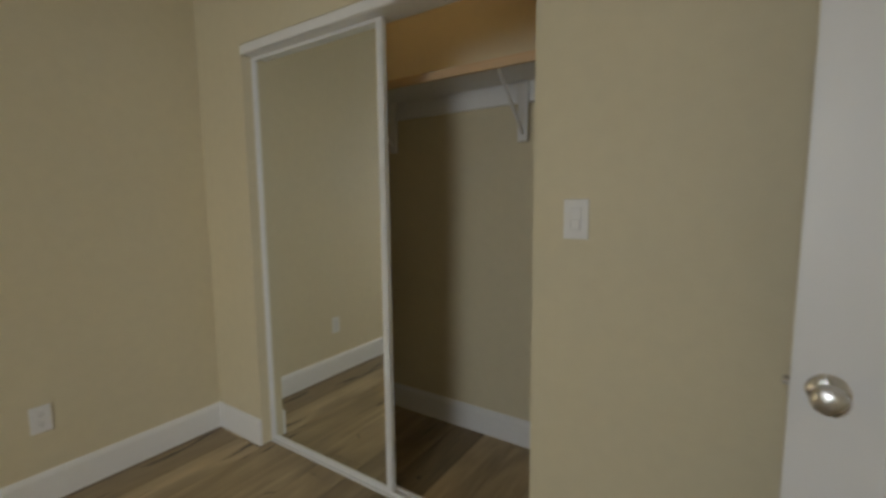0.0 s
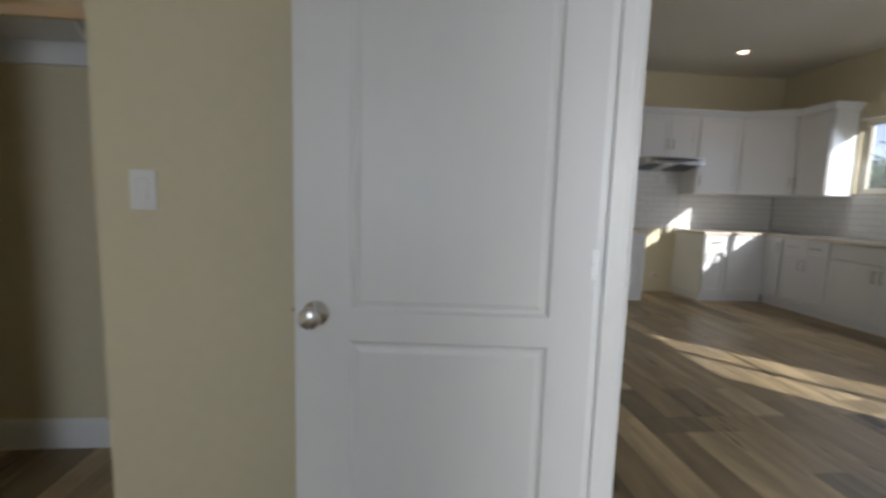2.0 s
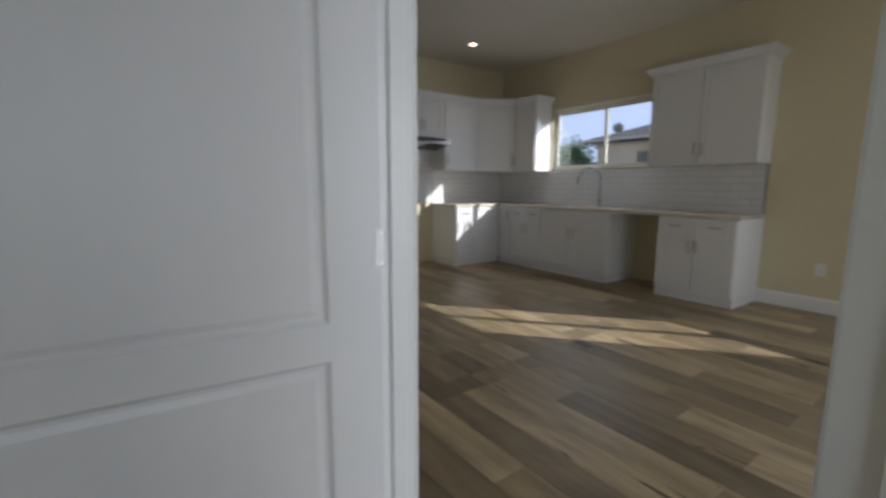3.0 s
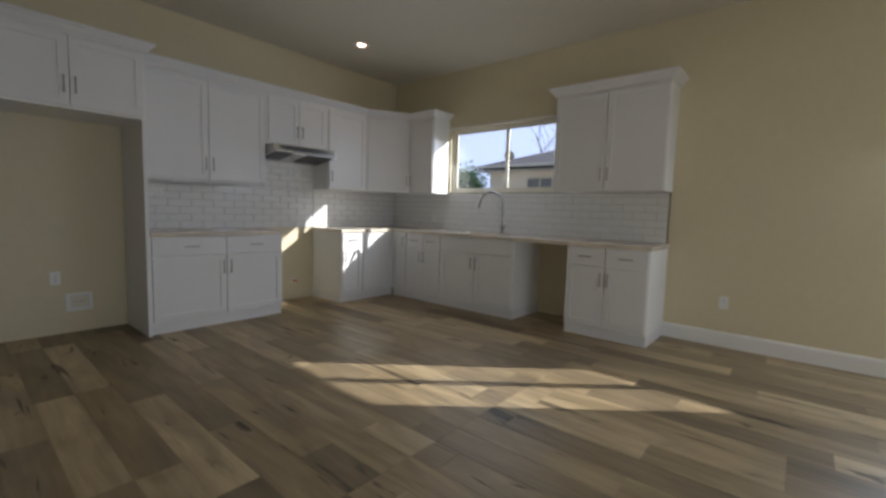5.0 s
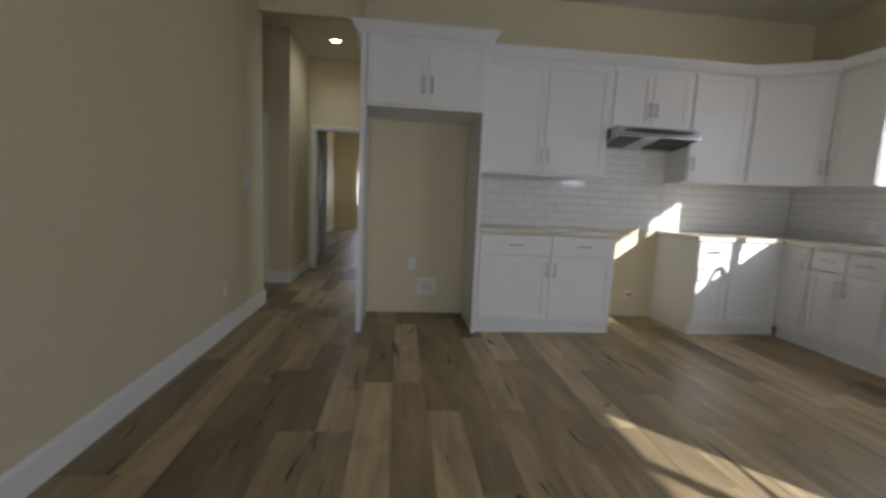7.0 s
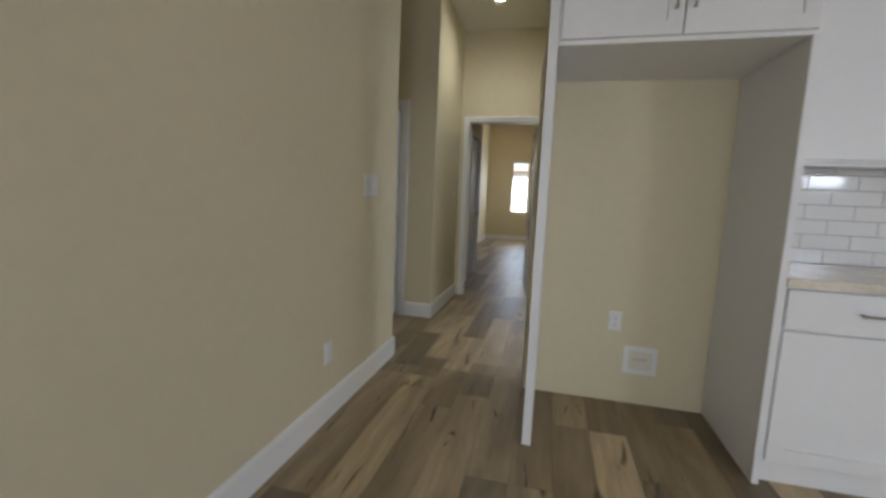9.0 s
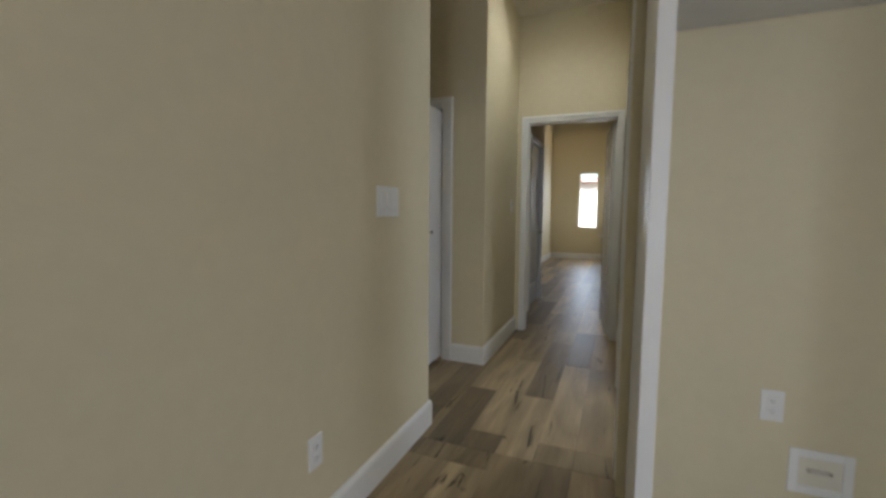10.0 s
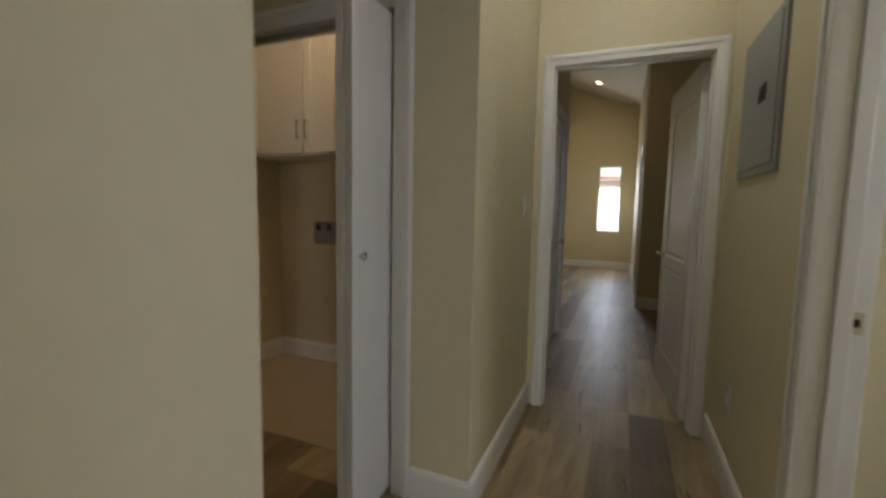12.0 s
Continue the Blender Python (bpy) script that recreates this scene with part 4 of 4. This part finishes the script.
FACE_W = 90      # turn of a plate that looks along +x; -90 looks along -x
plate("light_switch", "white rocker light switch on the closet wall", "light switch", pose(-0.434, CLO, 1.213))
plate("power_outlet", "white duplex outlet low on the bedroom wall", "outlet", pose(-2.44, 0.50, 0.37, 0, 0, FACE_W), rocker=False, outlet=True)
plate("light_switch", "white triple rocker switch plate on the hall wall", "light switch", pose(HALL_W, 5.543, 1.235, 0, 0, FACE_W), gangs=3, size=1.15)
plate("power_outlet", "white duplex outlet above the hall baseboard", "outlet", pose(HALL_W, 5.03, 0.36, 0, 0, FACE_W), rocker=False, outlet=True)
plate("power_outlet", "white duplex outlet above the baseboard", "outlet", pose(EAST, 1.326, 0.41, 0, 0, -90), rocker=False, outlet=True)
plate("power_outlet", "white duplex outlet inside the refrigerator gap", "outlet", pose(1.624, NORTH, 0.496), rocker=False, outlet=True)
plate("light_switch", "white rocker switch near the hall end", "light switch", pose(HALL_W, 7.9, 1.24, 0, 0, FACE_W))
plate("power_outlet", "white duplex outlet low on the hall wall", "outlet", pose(HALL_E, 7.68, 0.40, 0, 0, -90), rocker=False, outlet=True)
plate("light_switch", "white rocker switch inside the side room", "light switch", pose(1.46, 7.03, 1.22))
plate("power_outlet", "white outlet set in the tile near the sink", "outlet", pose(EAST - 0.012, 4.90, 1.07, 0, 0, -90), rocker=False, outlet=True)
plate("power_outlet", "white outlet set in the tile under the hood", "outlet", pose(3.92, NORTH - 0.012, 1.60), rocker=False, outlet=True)
plate("power_outlet", "white outlet set in the tile beside the side panel", "outlet", pose(2.40, NORTH - 0.012, 1.285, 0, 90, 0), rocker=False, outlet=True)

# recessed water box in the refrigerator gap
wb = thing("water_box", "white recessed ice-maker water box low on the wall", "water box")
bm = bmesh.new()
X0, X1, Z0, Z1 = 1.685, 1.872, 0.187, 0.353
for r in ((X0, X0 + 0.03, Z0, Z1), (X1 - 0.03, X1, Z0, Z1), (X0 + 0.03, X1 - 0.03, Z0, Z0 + 0.03), (X0 + 0.03, X1 - 0.03, Z1 - 0.03, Z1)):
    box(bm, r[0], r[1], NORTH - 0.007, NORTH + 0.0, r[2], r[3], 0.002)
part("flange", bm, M_PLATE, wb)
part("recess", boxes((X0 + 0.03, X1 - 0.03, NORTH - 0.0015, NORTH, Z0 + 0.03, Z1 - 0.03)), M_VINYL, wb, "shaded beige recess")
bm = bmesh.new()
rod(bm, (1.74, NORTH - 0.006, Z0 + 0.09), (1.81, NORTH - 0.006, Z0 + 0.09), 0.008)
part("valve", bm, M_NICKEL, wb, "small metal valve")
gas = thing("gas_stub", "capped copper gas stub on the range wall", "pipe stub")
bm = bmesh.new()
rod(bm, (3.89, NORTH, 0.24), (3.89, NORTH - 0.05, 0.24), 0.012)
rod(bm, (3.89, NORTH - 0.05, 0.24), (3.89, NORTH - 0.065, 0.24), 0.019, sides=6)
part("pipe", bm, M_COPPER, gas)
part("escutcheon", boxes((3.855, 3.925, NORTH - 0.004, NORTH, 0.205, 0.275)), M_PLATE, gas, "pale wall plate")

# electrical panel
ep = thing("electrical_panel", "grey enamelled electrical panel set in the hall wall", "electrical panel")
bm = bmesh.new()
box(bm, HALL_E - 0.012, HALL_E, 7.29, 7.82, 1.37, 1.94, 0.003)
part("frame", bm, M_GREYM, ep)
bm = bmesh.new()
box(bm, HALL_E - 0.018, HALL_E - 0.0115, 7.32, 7.79, 1.40, 1.91, 0.003)
dr = part("door", bm, M_GREYM, ep)
part("latch", boxes((HALL_E - 0.022, HALL_E - 0.0175, 7.44, 7.52, 1.64, 1.70)), M_BLACK, dr, "black slide latch")
# strike plates
for x, y, z, a in ((HALL_E + 0.1, 6.93, 0.938, 0), (BED_E + 0.025, 0.265, 0.915, 180)):
    st = thing("strike_plate", "brushed nickel strike plate on the jamb", "strike plate")
    bm = bmesh.new()
    box(bm, -0.016, 0.016, -0.0025, 0, -0.03, 0.03, 0.001)
    part("plate", bm, M_NICKEL, st)
    part("hole", boxes((-0.007, 0.007, -0.003, -0.0024, -0.011, 0.011)), M_BLACK, st, "dark latch hole")
    st.matrix_world = pose(x, y, z, 0, 0, a)


def downlight(x, y, z, warm, watts, tilt=0.0):
    root = thing("downlight", "round recessed ceiling downlight, lit " + ("warm" if warm else "white"), "downlight", "recessed downlights")
    bm = bmesh.new()
    lathe(bm, [(0.052, -0.001), (0.092, -0.004), (0.094, -0.001), (0.094, 0.0), (0.052, 0.0)], sides=32)
    part("trim_ring", bm, M_TRIM, root, smooth=True)
    bm = bmesh.new()
    lathe(bm, [(0.001, -0.0025), (0.050, -0.0025), (0.051, 0.0), (0.001, 0.0)], sides=32)
    part("lens", bm, M_LAMP if warm else M_LAMPW, root, "glowing round lens")
    root.matrix_world = pose(x, y, z, 0, tilt, 0)
    data = bpy.data.lights.new("downlight_lamp", "SPOT")
    data.energy, data.color, data.shadow_soft_size, data.spot_size, data.spot_blend = watts, (1.0, 0.72, 0.40) if warm else (0.97, 1.0, 0.93), 0.05, radians(150), 0.9
    lamp = new("downlight_lamp", data)
    lamp.matrix_world = pose(x, y, z - 0.02)


downlight(4.26, 4.89, CEIL, True, 1.9)
downlight(0.62, 7.36, CEIL, False, 8)
downlight(0.09, 14.4, 3.995 - 0.41 * (0.09 + 0.68), True, 5, 22.3)
# unseen extra fitting, added as fill for the far room's jutting wall
downlight(0.5, 10.4, 3.995 - 0.41 * (0.5 + 0.68), True, 3, 22.3)
downlight(-0.9, 7.5, CEIL, True, 9)
# unseen fitting, added to lift the dark side room behind its doorway
downlight(2.0, 6.45, CEIL, False, 4)
downlight(-1.4, 1.75, CEIL, True, 3.8)

# ---- closet ----
clo = thing("closet_shelf", "white closet shelf with a pine front and hanging cleats", "shelf")
part("shelf_board", boxes((-2.44, -0.42, 1.66, CLO_BACK, 1.83, 1.848)), M_TRIM, clo)
part("front_rail", boxes((-2.44, -0.42, 1.645, 1.66, 1.81, 1.848)), M_SHELF, clo, "raw pine front rail")
part("cleat", boxes((-2.44, -0.42, CLO_BACK - 0.02, CLO_BACK, 1.735, 1.83)), M_TRIM, clo)
for x in (-1.70, -0.90):
    bm = bmesh.new()
    box(bm, x - 0.025, x + 0.025, CLO_BACK - 0.04, CLO_BACK - 0.021, 1.55, 1.829, 0.002)
    tube(bm, [(x, CLO_BACK - 0.03, 1.58), (x, CLO_BACK - 0.12, 1.66), (x, 1.72, 1.80), (x, 1.69, 1.829)], 0.008)
    bmesh.ops.recalc_face_normals(bm, faces=bm.faces)
    part("bracket", bm, M_TRIM, clo, "white shelf bracket")

mir = thing("closet_door", "mirrored sliding closet door in a white frame, slid to one side", "closet door")
for y, x0, x1, stile in ((CLO + 0.067, -2.036, -1.205, 0.030), (CLO + 0.103, -2.034, -1.265, 0.026)):
    bm = bmesh.new()
    grid_slab(bm, [x0, x0 + 0.013, x1 - stile, x1], [0.022, 0.036, 1.958, 1.970], lambda i, k: (i, k) != (1, 1), y - 0.012, y + 0.012)
    fr = part("door_frame", bm, M_TRIM, mir)
    part("mirror", boxes((x0 + 0.011, x1 - stile + 0.002, y - 0.004, y + 0.002, 0.034, 1.960)), M_MIRROR, fr, "clear silvered mirror")
    bm = bmesh.new()
    box(bm, x1 - stile * 0.68, x1 - stile * 0.32, y - 0.0155, y - 0.0118, 0.024, 1.966, 0.001)
    part("pull_rib", bm, M_TRIM, fr, "raised white finger rib")
bm = bmesh.new()
box(bm, -2.045, -0.565, CLO + 0.002, CLO + 0.125, 1.972, 2.02, 0.003)
box(bm, -2.045, -0.565, CLO - 0.006, CLO + 0.003, 1.972, 2.012, 0.002)
part("top_track", bm, M_TRIM, mir, "white metal top track")
bm = bmesh.new()
box(bm, -2.045, -0.565, CLO + 0.045, CLO + 0.125, 0.001, 0.009, 0.002)
for y in (CLO + 0.067, CLO + 0.103):
    box(bm, -2.045, -0.565, y - 0.003, y + 0.003, 0.008, 0.02)
part("bottom_track", bm, M_TRIM, mir, "white metal bottom track")
bm = bmesh.new()
box(bm, -2.045, -2.038, CLO + 0.05, CLO + 0.12, 0.012, 1.972, 0.0015)
part("side_channel", bm, M_TRIM, mir, "thin white side channel")

# ---- laundry closet ----
u = unit("wall_cabinet", "white two-door laundry wall cabinet", 0.92, 0.32, 1.56, 2.42, pose(-1.86, 7.86, 0))
front(u, "door", 0.012, 0.482, 1.575, 2.40, "ru")
front(u, "door", 0.490, 0.908, 1.575, 2.40, "lu")
u = unit("wall_cabinet", "white two-door laundry wall cabinet", 0.92, 0.32, 1.56, 2.42, pose(-0.938, 7.86, 0))
front(u, "door", 0.012, 0.456, 1.575, 2.40, "ru")
front(u, "door", 0.464, 0.908, 1.575, 2.40, "lu")
wo = thing("washer_box", "grey recessed washer outlet box with two valves", "outlet box")
part("box", boxes((-1.56, -1.33, 8.165, 8.18, 0.93, 1.10)), M_GREYM, wo)
for x in (-1.50, -1.40):
    bm = bmesh.new()
    rod(bm, (x, 8.165, 1.05), (x, 8.13, 1.05), 0.013)
    rod(bm, (x, 8.14, 1.05), (x, 8.14, 1.09), 0.009)
    part("valve", bm, M_BLACK, wo, "dark valve handle")


# ---- outside ----
bm = bmesh.new()
bmesh.ops.create_grid(bm, x_segments=1, y_segments=1, size=400, matrix=Matrix.Translation((0, 0, -0.25)))
structure("ground", bm, M_EARTH, "dry bare ground around the house", "ground")

house = thing("house", "pale stucco neighbouring bungalow with a brown hip roof", "house")
HX, HYN, HYS = 13.5, 9.3, -9.0
part("wall", boxes((HX, HX + 8, HYS, HYN, -0.25, 2.55)), M_STUCCO, house)
bm = bmesh.new()
e = [(HX - 0.4, HYS - 0.4), (HX + 8.4, HYS - 0.4), (HX + 8.4, HYN + 0.4), (HX - 0.4, HYN + 0.4)]
lo = [bm.verts.new((x, y, 2.72)) for x, y in e]
r0, r1 = bm.verts.new((HX + 4, HYS + 4, 4.25)), bm.verts.new((HX + 4, HYN - 4, 4.25))
bm.faces.new((lo[0], lo[1], r0))
bm.faces.new((lo[1], lo[2], r1, r0))
bm.faces.new((lo[2], lo[3], r1))
bm.faces.new((lo[3], lo[0], r0, r1))
bm.faces.new(lo)
bmesh.ops.recalc_face_normals(bm, faces=bm.faces)
roof = part("roof", bm, M_ROOF, house, "brown shingle hip roof")
bm = boxes((HX - 0.43, HX - 0.395, HYS - 0.43, HYN + 0.43, 2.655, 2.73), (HX - 0.395, HX + 8.4, HYN + 0.395, HYN + 0.43, 2.655, 2.73), (HX - 0.395, HX, HYS, HYN + 0.395, 2.552, 2.57))
part("eaves", bm, mat("eaves_paint", (0.72, 0.68, 0.68), 0.6), house, "pale painted eaves board")
for y0, y1 in ((6.9, 7.85), (-0.2, 1.2)):
    w = part("window", boxes((HX - 0.03, HX + 0.01, y0, y1, 1.42, 2.34)), M_VINYL, house)
    part("pane", boxes((HX - 0.036, HX - 0.031, y0 + 0.06, (y0 + y1) / 2 - 0.03, 1.48, 2.28), (HX - 0.036, HX - 0.031, (y0 + y1) / 2 + 0.03, y1 - 0.06, 1.48, 2.28)), mat("dark_glass", (0.22, 0.23, 0.28), 0.12), w, "dark barred window glass")
    bars = bmesh.new()
    for k in range(9):
        y = y0 + 0.08 + k * (y1 - y0 - 0.16) / 8
        rod(bars, (HX - 0.09, y, 1.42), (HX - 0.09, y, 2.34), 0.012, sides=6)
    part("window_bars", bars, M_GREYF, w, "black window bars")
dish = thing("satellite_dish", "grey satellite dish on the neighbour's roof", "satellite dish")
bm = bmesh.new()
lathe(bm, [(0.001, 0.0), (0.18, 0.03), (0.34, 0.11), (0.345, 0.115), (0.18, 0.045), (0.001, 0.012)], pose(HX - 0.1, 8.5, 3.05, 55, 0, 120) @ Matrix.Scale(0.5, 4), 24)
bmesh.ops.recalc_face_normals(bm, faces=bm.faces)
part("reflector", bm, M_GREYM, dish, smooth=True)
bm = bmesh.new()
rod(bm, (HX, 8.6, 2.6), (HX, 8.6, 3.05), 0.02)
rod(bm, (HX - 0.05, 8.55, 3.0), (HX - 0.35, 8.3, 3.25), 0.012)
part("mast", bm, M_GREYM, dish)


def fence(name, label, x, y0, y1, z1, width, material):
    root = thing(name, label, "fence")
    for z in (0.15, z1 - 0.3):
        part("rail", boxes((x + 0.02, x + 0.06, y0, y1, z, z + 0.09)), material, root)
    bm = bmesh.new()
    box(bm, 0, 0.018, 0, width - 0.006, -0.25, z1, 0.002)
    me = mesh_of("board", bm, material)
    n = int((y1 - y0) / width)
    for k in range(n):
        ob = new("board", me)
        ob.parent = root
        ob.matrix_world = pose(x + 0.002 * math.sin(k * 2.1), y0 + k * width, 0.012 * math.sin(k * 3.7))
    return root


fence("fence", "orange cedar board fence along the side yard", 9.2, -9.0, 3.0, 1.46, 0.14, M_FENCE)
fence("fence", "weathered grey board fence behind the cedar one", 11.2, -7.0, 3.2, 1.95, 0.15, M_GREYF)


def tree(name, label, x, y, height, spread, leaves, seed, leaf=0.16, lean=(0, 0), girth=0.022):
    """Tapered trunk with forking limbs and, if wanted, a crown of many small leaf blades."""
    rnd = random.Random(seed)
    root = thing(name, label, "tree")
    bm = bmesh.new()
    tips = []

    def limb(p, way, length, r, level):
        pts = [p]
        for k in range(4):
            way = (way + Vector((rnd.uniform(-0.22, 0.22), rnd.uniform(-0.22, 0.22), rnd.uniform(-0.05, 0.2)))).normalized()
            pts.append(pts[-1] + way * length / 4)
        for k in range(4):
            rod(bm, pts[k], pts[k + 1], r * (1 - 0.16 * k), r * (1 - 0.16 * (k + 1)), sides=7)
        tips.append(pts[-1])
        tips.append(pts[-2])
        if level:
            for _ in range(3):
                w = Vector((rnd.uniform(-1, 1) * spread, rnd.uniform(-1, 1) * spread, rnd.uniform(0.25, 1.0))).normalized()
                limb(pts[rnd.choice((2, 3, 4))], w, length * rnd.uniform(0.55, 0.75), r * 0.42, level - 1)

    limb(Vector((x, y, -0.25)), Vector((lean[0], lean[1], 1)), height * 0.5, height * girth, 3)
    part("trunk", bm, M_BARK, root)
    if leaves:
        bm = bmesh.new()
        for _ in range(leaves):
            c = rnd.choice(tips) + Vector((rnd.gauss(0, 0.3), rnd.gauss(0, 0.3), rnd.gauss(0, 0.28)))
            a = Vector((rnd.uniform(-1, 1), rnd.uniform(-1, 1), rnd.uniform(-0.6, 0.6))).normalized()
            s = a.cross(Vector((rnd.uniform(-1, 1), rnd.uniform(-1, 1), rnd.uniform(-1, 1)))).normalized()
            q = leaf * rnd.uniform(0.6, 1.2)
            bm.faces.new([bm.verts.new(c + v) for v in (-a * q * 0.5, s * q * 0.22, a * q * 0.5, -s * q * 0.22)])
        part("crown", bm, M_LEAF, root, "dense green leaves")
    return root


tree("tree", "leafy green tree beside the neighbouring house", 14.2, 11.6, 2.8, 0.8, 6500, 5, 0.2)
tree("tree", "bare leafless tree behind the neighbour's roof", 24.0, 11.4, 10.5, 0.6, 0, 11, lean=(0, 0.05), girth=0.012)


# pale hazy sky low over the yard, and an added sunlit white wall to the north
bm = bmesh.new()
vs = [bm.verts.new(v) for v in ((140, -160, -2), (140, 160, -2), (140, 160, 60), (140, -160, 60))]
bm.faces.new(vs[::-1])
structure("backdrop", bm, glow_mat("hazy_sky", (0.60, 0.65, 0.90), 0.78), "pale hazy daytime sky", "sky")
# garage shape added as a sunlit reflector, so the far window goes white
garage = thing("garage", "added white wall that brightens the far window's view", "garage")
M_WHITE = mat("white_stucco", (0.80, 0.79, 0.77), 0.9, spread=0.04, scale=4, bump=0.4, bump_scale=60)
part("wall", boxes((-7, 7, 24.5, 28, -0.25, 2.56)), M_WHITE, garage)
# pinkish band added to tint the top of the far window
part("eaves", boxes((-7.4, 7.4, 24.06, 24.1, 2.50, 2.72), (-7.4, 7.4, 24.1, 24.5, 2.561, 2.58)), mat("pinkish_view_strip", (0.42, 0.27, 0.25), 0.7, spread=0.1), garage, "added pinkish strip across the top of the far window's view")
bm = bmesh.new()
box(bm, -7.4, 7.4, 24.1, 28.4, 2.585, 2.74, 0.02)
part("roof", bm, M_ROOF, garage, "low brown roof on the added white wall")


# ---- tiles of the splashback ----
def tiles(name, label, faces, to_world):
    """Running-bond tiles 0.152 x 0.076 on a grout bed; faces: (u0, u1, z0, z1) areas in the wall's own plane, to_world: (u, out, z) to x, y, z."""
    bm = bmesh.new()
    for u0, u1, z0, z1 in faces:
        p, q = to_world(u0, 0.0, z0), to_world(u1, 0.006, z1)
        box(bm, *sorted((p.x, q.x)), *sorted((p.y, q.y)), z0, z1)
    root = structure(name, bm, M_GROUT, label, "tile splashback")
    cache = {}
    tw, th, gap = 0.22, 0.0765, 0.0035
    for u0, u1, z0, z1 in faces:
        z = z0
        while z < z1 - 0.01:
            h = min(th, z1 - z) - gap
            u = u0 - (tw / 2 if round((z - 0.915) / th) % 2 else 0)
            while u < u1 - 0.004:
                a, b = max(u, u0), min(u + tw, u1)
                u += tw
                if b - a < 0.012:
                    continue
                key = (round(b - a, 3), round(h, 3))
                if key not in cache:
                    t = bmesh.new()
                    w = b - a - gap
                    c = 0.0025
                    back = [(0, 0.0, 0), (w, 0.0, 0), (w, 0.0, h), (0, 0.0, h)]
                    side = [(0, 0.0065, 0), (w, 0.0065, 0), (w, 0.0065, h), (0, 0.0065, h)]
                    face = [(c, 0.009, c), (w - c, 0.009, c), (w - c, 0.009, h - c), (c, 0.009, h - c)]
                    o = to_world(0, 0, 0)
                    rings = [[t.verts.new(to_world(*v) - o) for v in ring] for ring in (back, side, face)]
                    for r, s in zip(rings, rings[1:]):
                        for k in range(4):
                            t.faces.new((r[k], r[(k + 1) % 4], s[(k + 1) % 4], s[k]))
                    t.faces.new(rings[2])
                    bmesh.ops.recalc_face_normals(t, faces=t.faces)
                    cache[key] = mesh_of("tile", t, M_TILE)
                ob = new("tile", cache[key])
                ob.parent = root
                jitter = 0.0006 * math.sin(len(bpy.data.objects) * 1.7)
                ob.location = to_world(a + gap / 2, 0.001 + jitter, z + gap / 2)
            z += th
    return root


tiles("backsplash_north", "glossy white subway tile splashback with grey joints",
      [(2.166, 4.17, 0.915, 1.409), (3.37, 4.17, 1.409, 1.727), (4.172, EAST - 0.01, 0.915, 1.409)], lambda u, o, z: Vector((u, NORTH - o, z)))
tiles("backsplash_east", "glossy white subway tile splashback under the window",
      [(1.84, NORTH - 0.011, 0.915, 1.418)], lambda u, o, z: Vector((EAST - o, u, z)))
bm = bmesh.new()
box(bm, EAST - 0.011, EAST, 1.832, 1.839, 0.915, 1.425)
box(bm, EAST - 0.011, EAST, 1.832, 4.65, 1.4185, 1.4255)
structure("trim_tile_edge", bm, mat("dark_edge_trim", (0.09, 0.085, 0.08), 0.5), "dark metal edge along the tile", "trim")

# ---- floor planks ----
PLANK_W, PLANK_L = 0.185, 1.22
plank_cache = {}


def plank_mesh(w, l):
    key = (round(w, 3), round(l, 3))
    if key not in plank_cache:
        bm = bmesh.new()
        c = 0.0015
        lo = [bm.verts.new(v) for v in ((0, 0, -0.004), (w, 0, -0.004), (w, l, -0.004), (0, l, -0.004))]
        mid = [bm.verts.new(v) for v in ((0, 0, -0.001), (w, 0, -0.001), (w, l, -0.001), (0, l, -0.001))]
        top = [bm.verts.new(v) for v in ((c, c, 0), (w - c, c, 0), (w - c, l - c, 0), (c, l - c, 0))]
        for r, s in ((lo, mid), (mid, top)):
            for k in range(4):
                bm.faces.new((r[k], r[(k + 1) % 4], s[(k + 1) % 4], s[k]))
        bm.faces.new(top)
        plank_cache[key] = mesh_of("plank", bm, M_PLANK)
    return plank_cache[key]


def planks(root, x0, x1, y0, y1, seed):
    """Planks along y in rows across x, with staggered ends."""
    rnd = random.Random(seed)
    first = math.floor(x0 / PLANK_W)
    k = first
    while k * PLANK_W < x1:
        a, b = max(k * PLANK_W, x0), min((k + 1) * PLANK_W, x1)
        k += 1
        if b - a < 0.01:
            continue
        y = y0 - rnd.choice((0.12, 0.30, 0.49, 0.67, 0.85, 1.04))
        while y < y1:
            c, d = max(y, y0), min(y + PLANK_L, y1)
            y += PLANK_L
            if d - c < 0.02:
                continue
            ob = new("plank", plank_mesh(b - a - 0.001, d - c - 0.001))
            ob.parent = root
            ob.location = (a, c, 0)


planks(FLOOR_GREAT, 0.88, EAST, -2.2, 2.17, 1)
planks(FLOOR_GREAT, HALL_W, EAST, 2.17, NORTH + 0.12, 2)
planks(FLOOR_GREAT, BED_E, 0.88, 0.245, 0.995, 7)
planks(FLOOR_BED, -2.44, BED_E, -2.8, CLO_BACK, 3)
planks(FLOOR_HALL, -1.90, HALL_W - 0.005, NORTH + 0.12, LAUNDRY + 0.15, 4)
planks(FLOOR_HALL, HALL_W - 0.005, 3.0, NORTH + 0.12, HALL_END + 0.12, 5)
planks(FLOOR_FAR, -1.5, 3.7, HALL_END + 0.12, 15.4, 6)
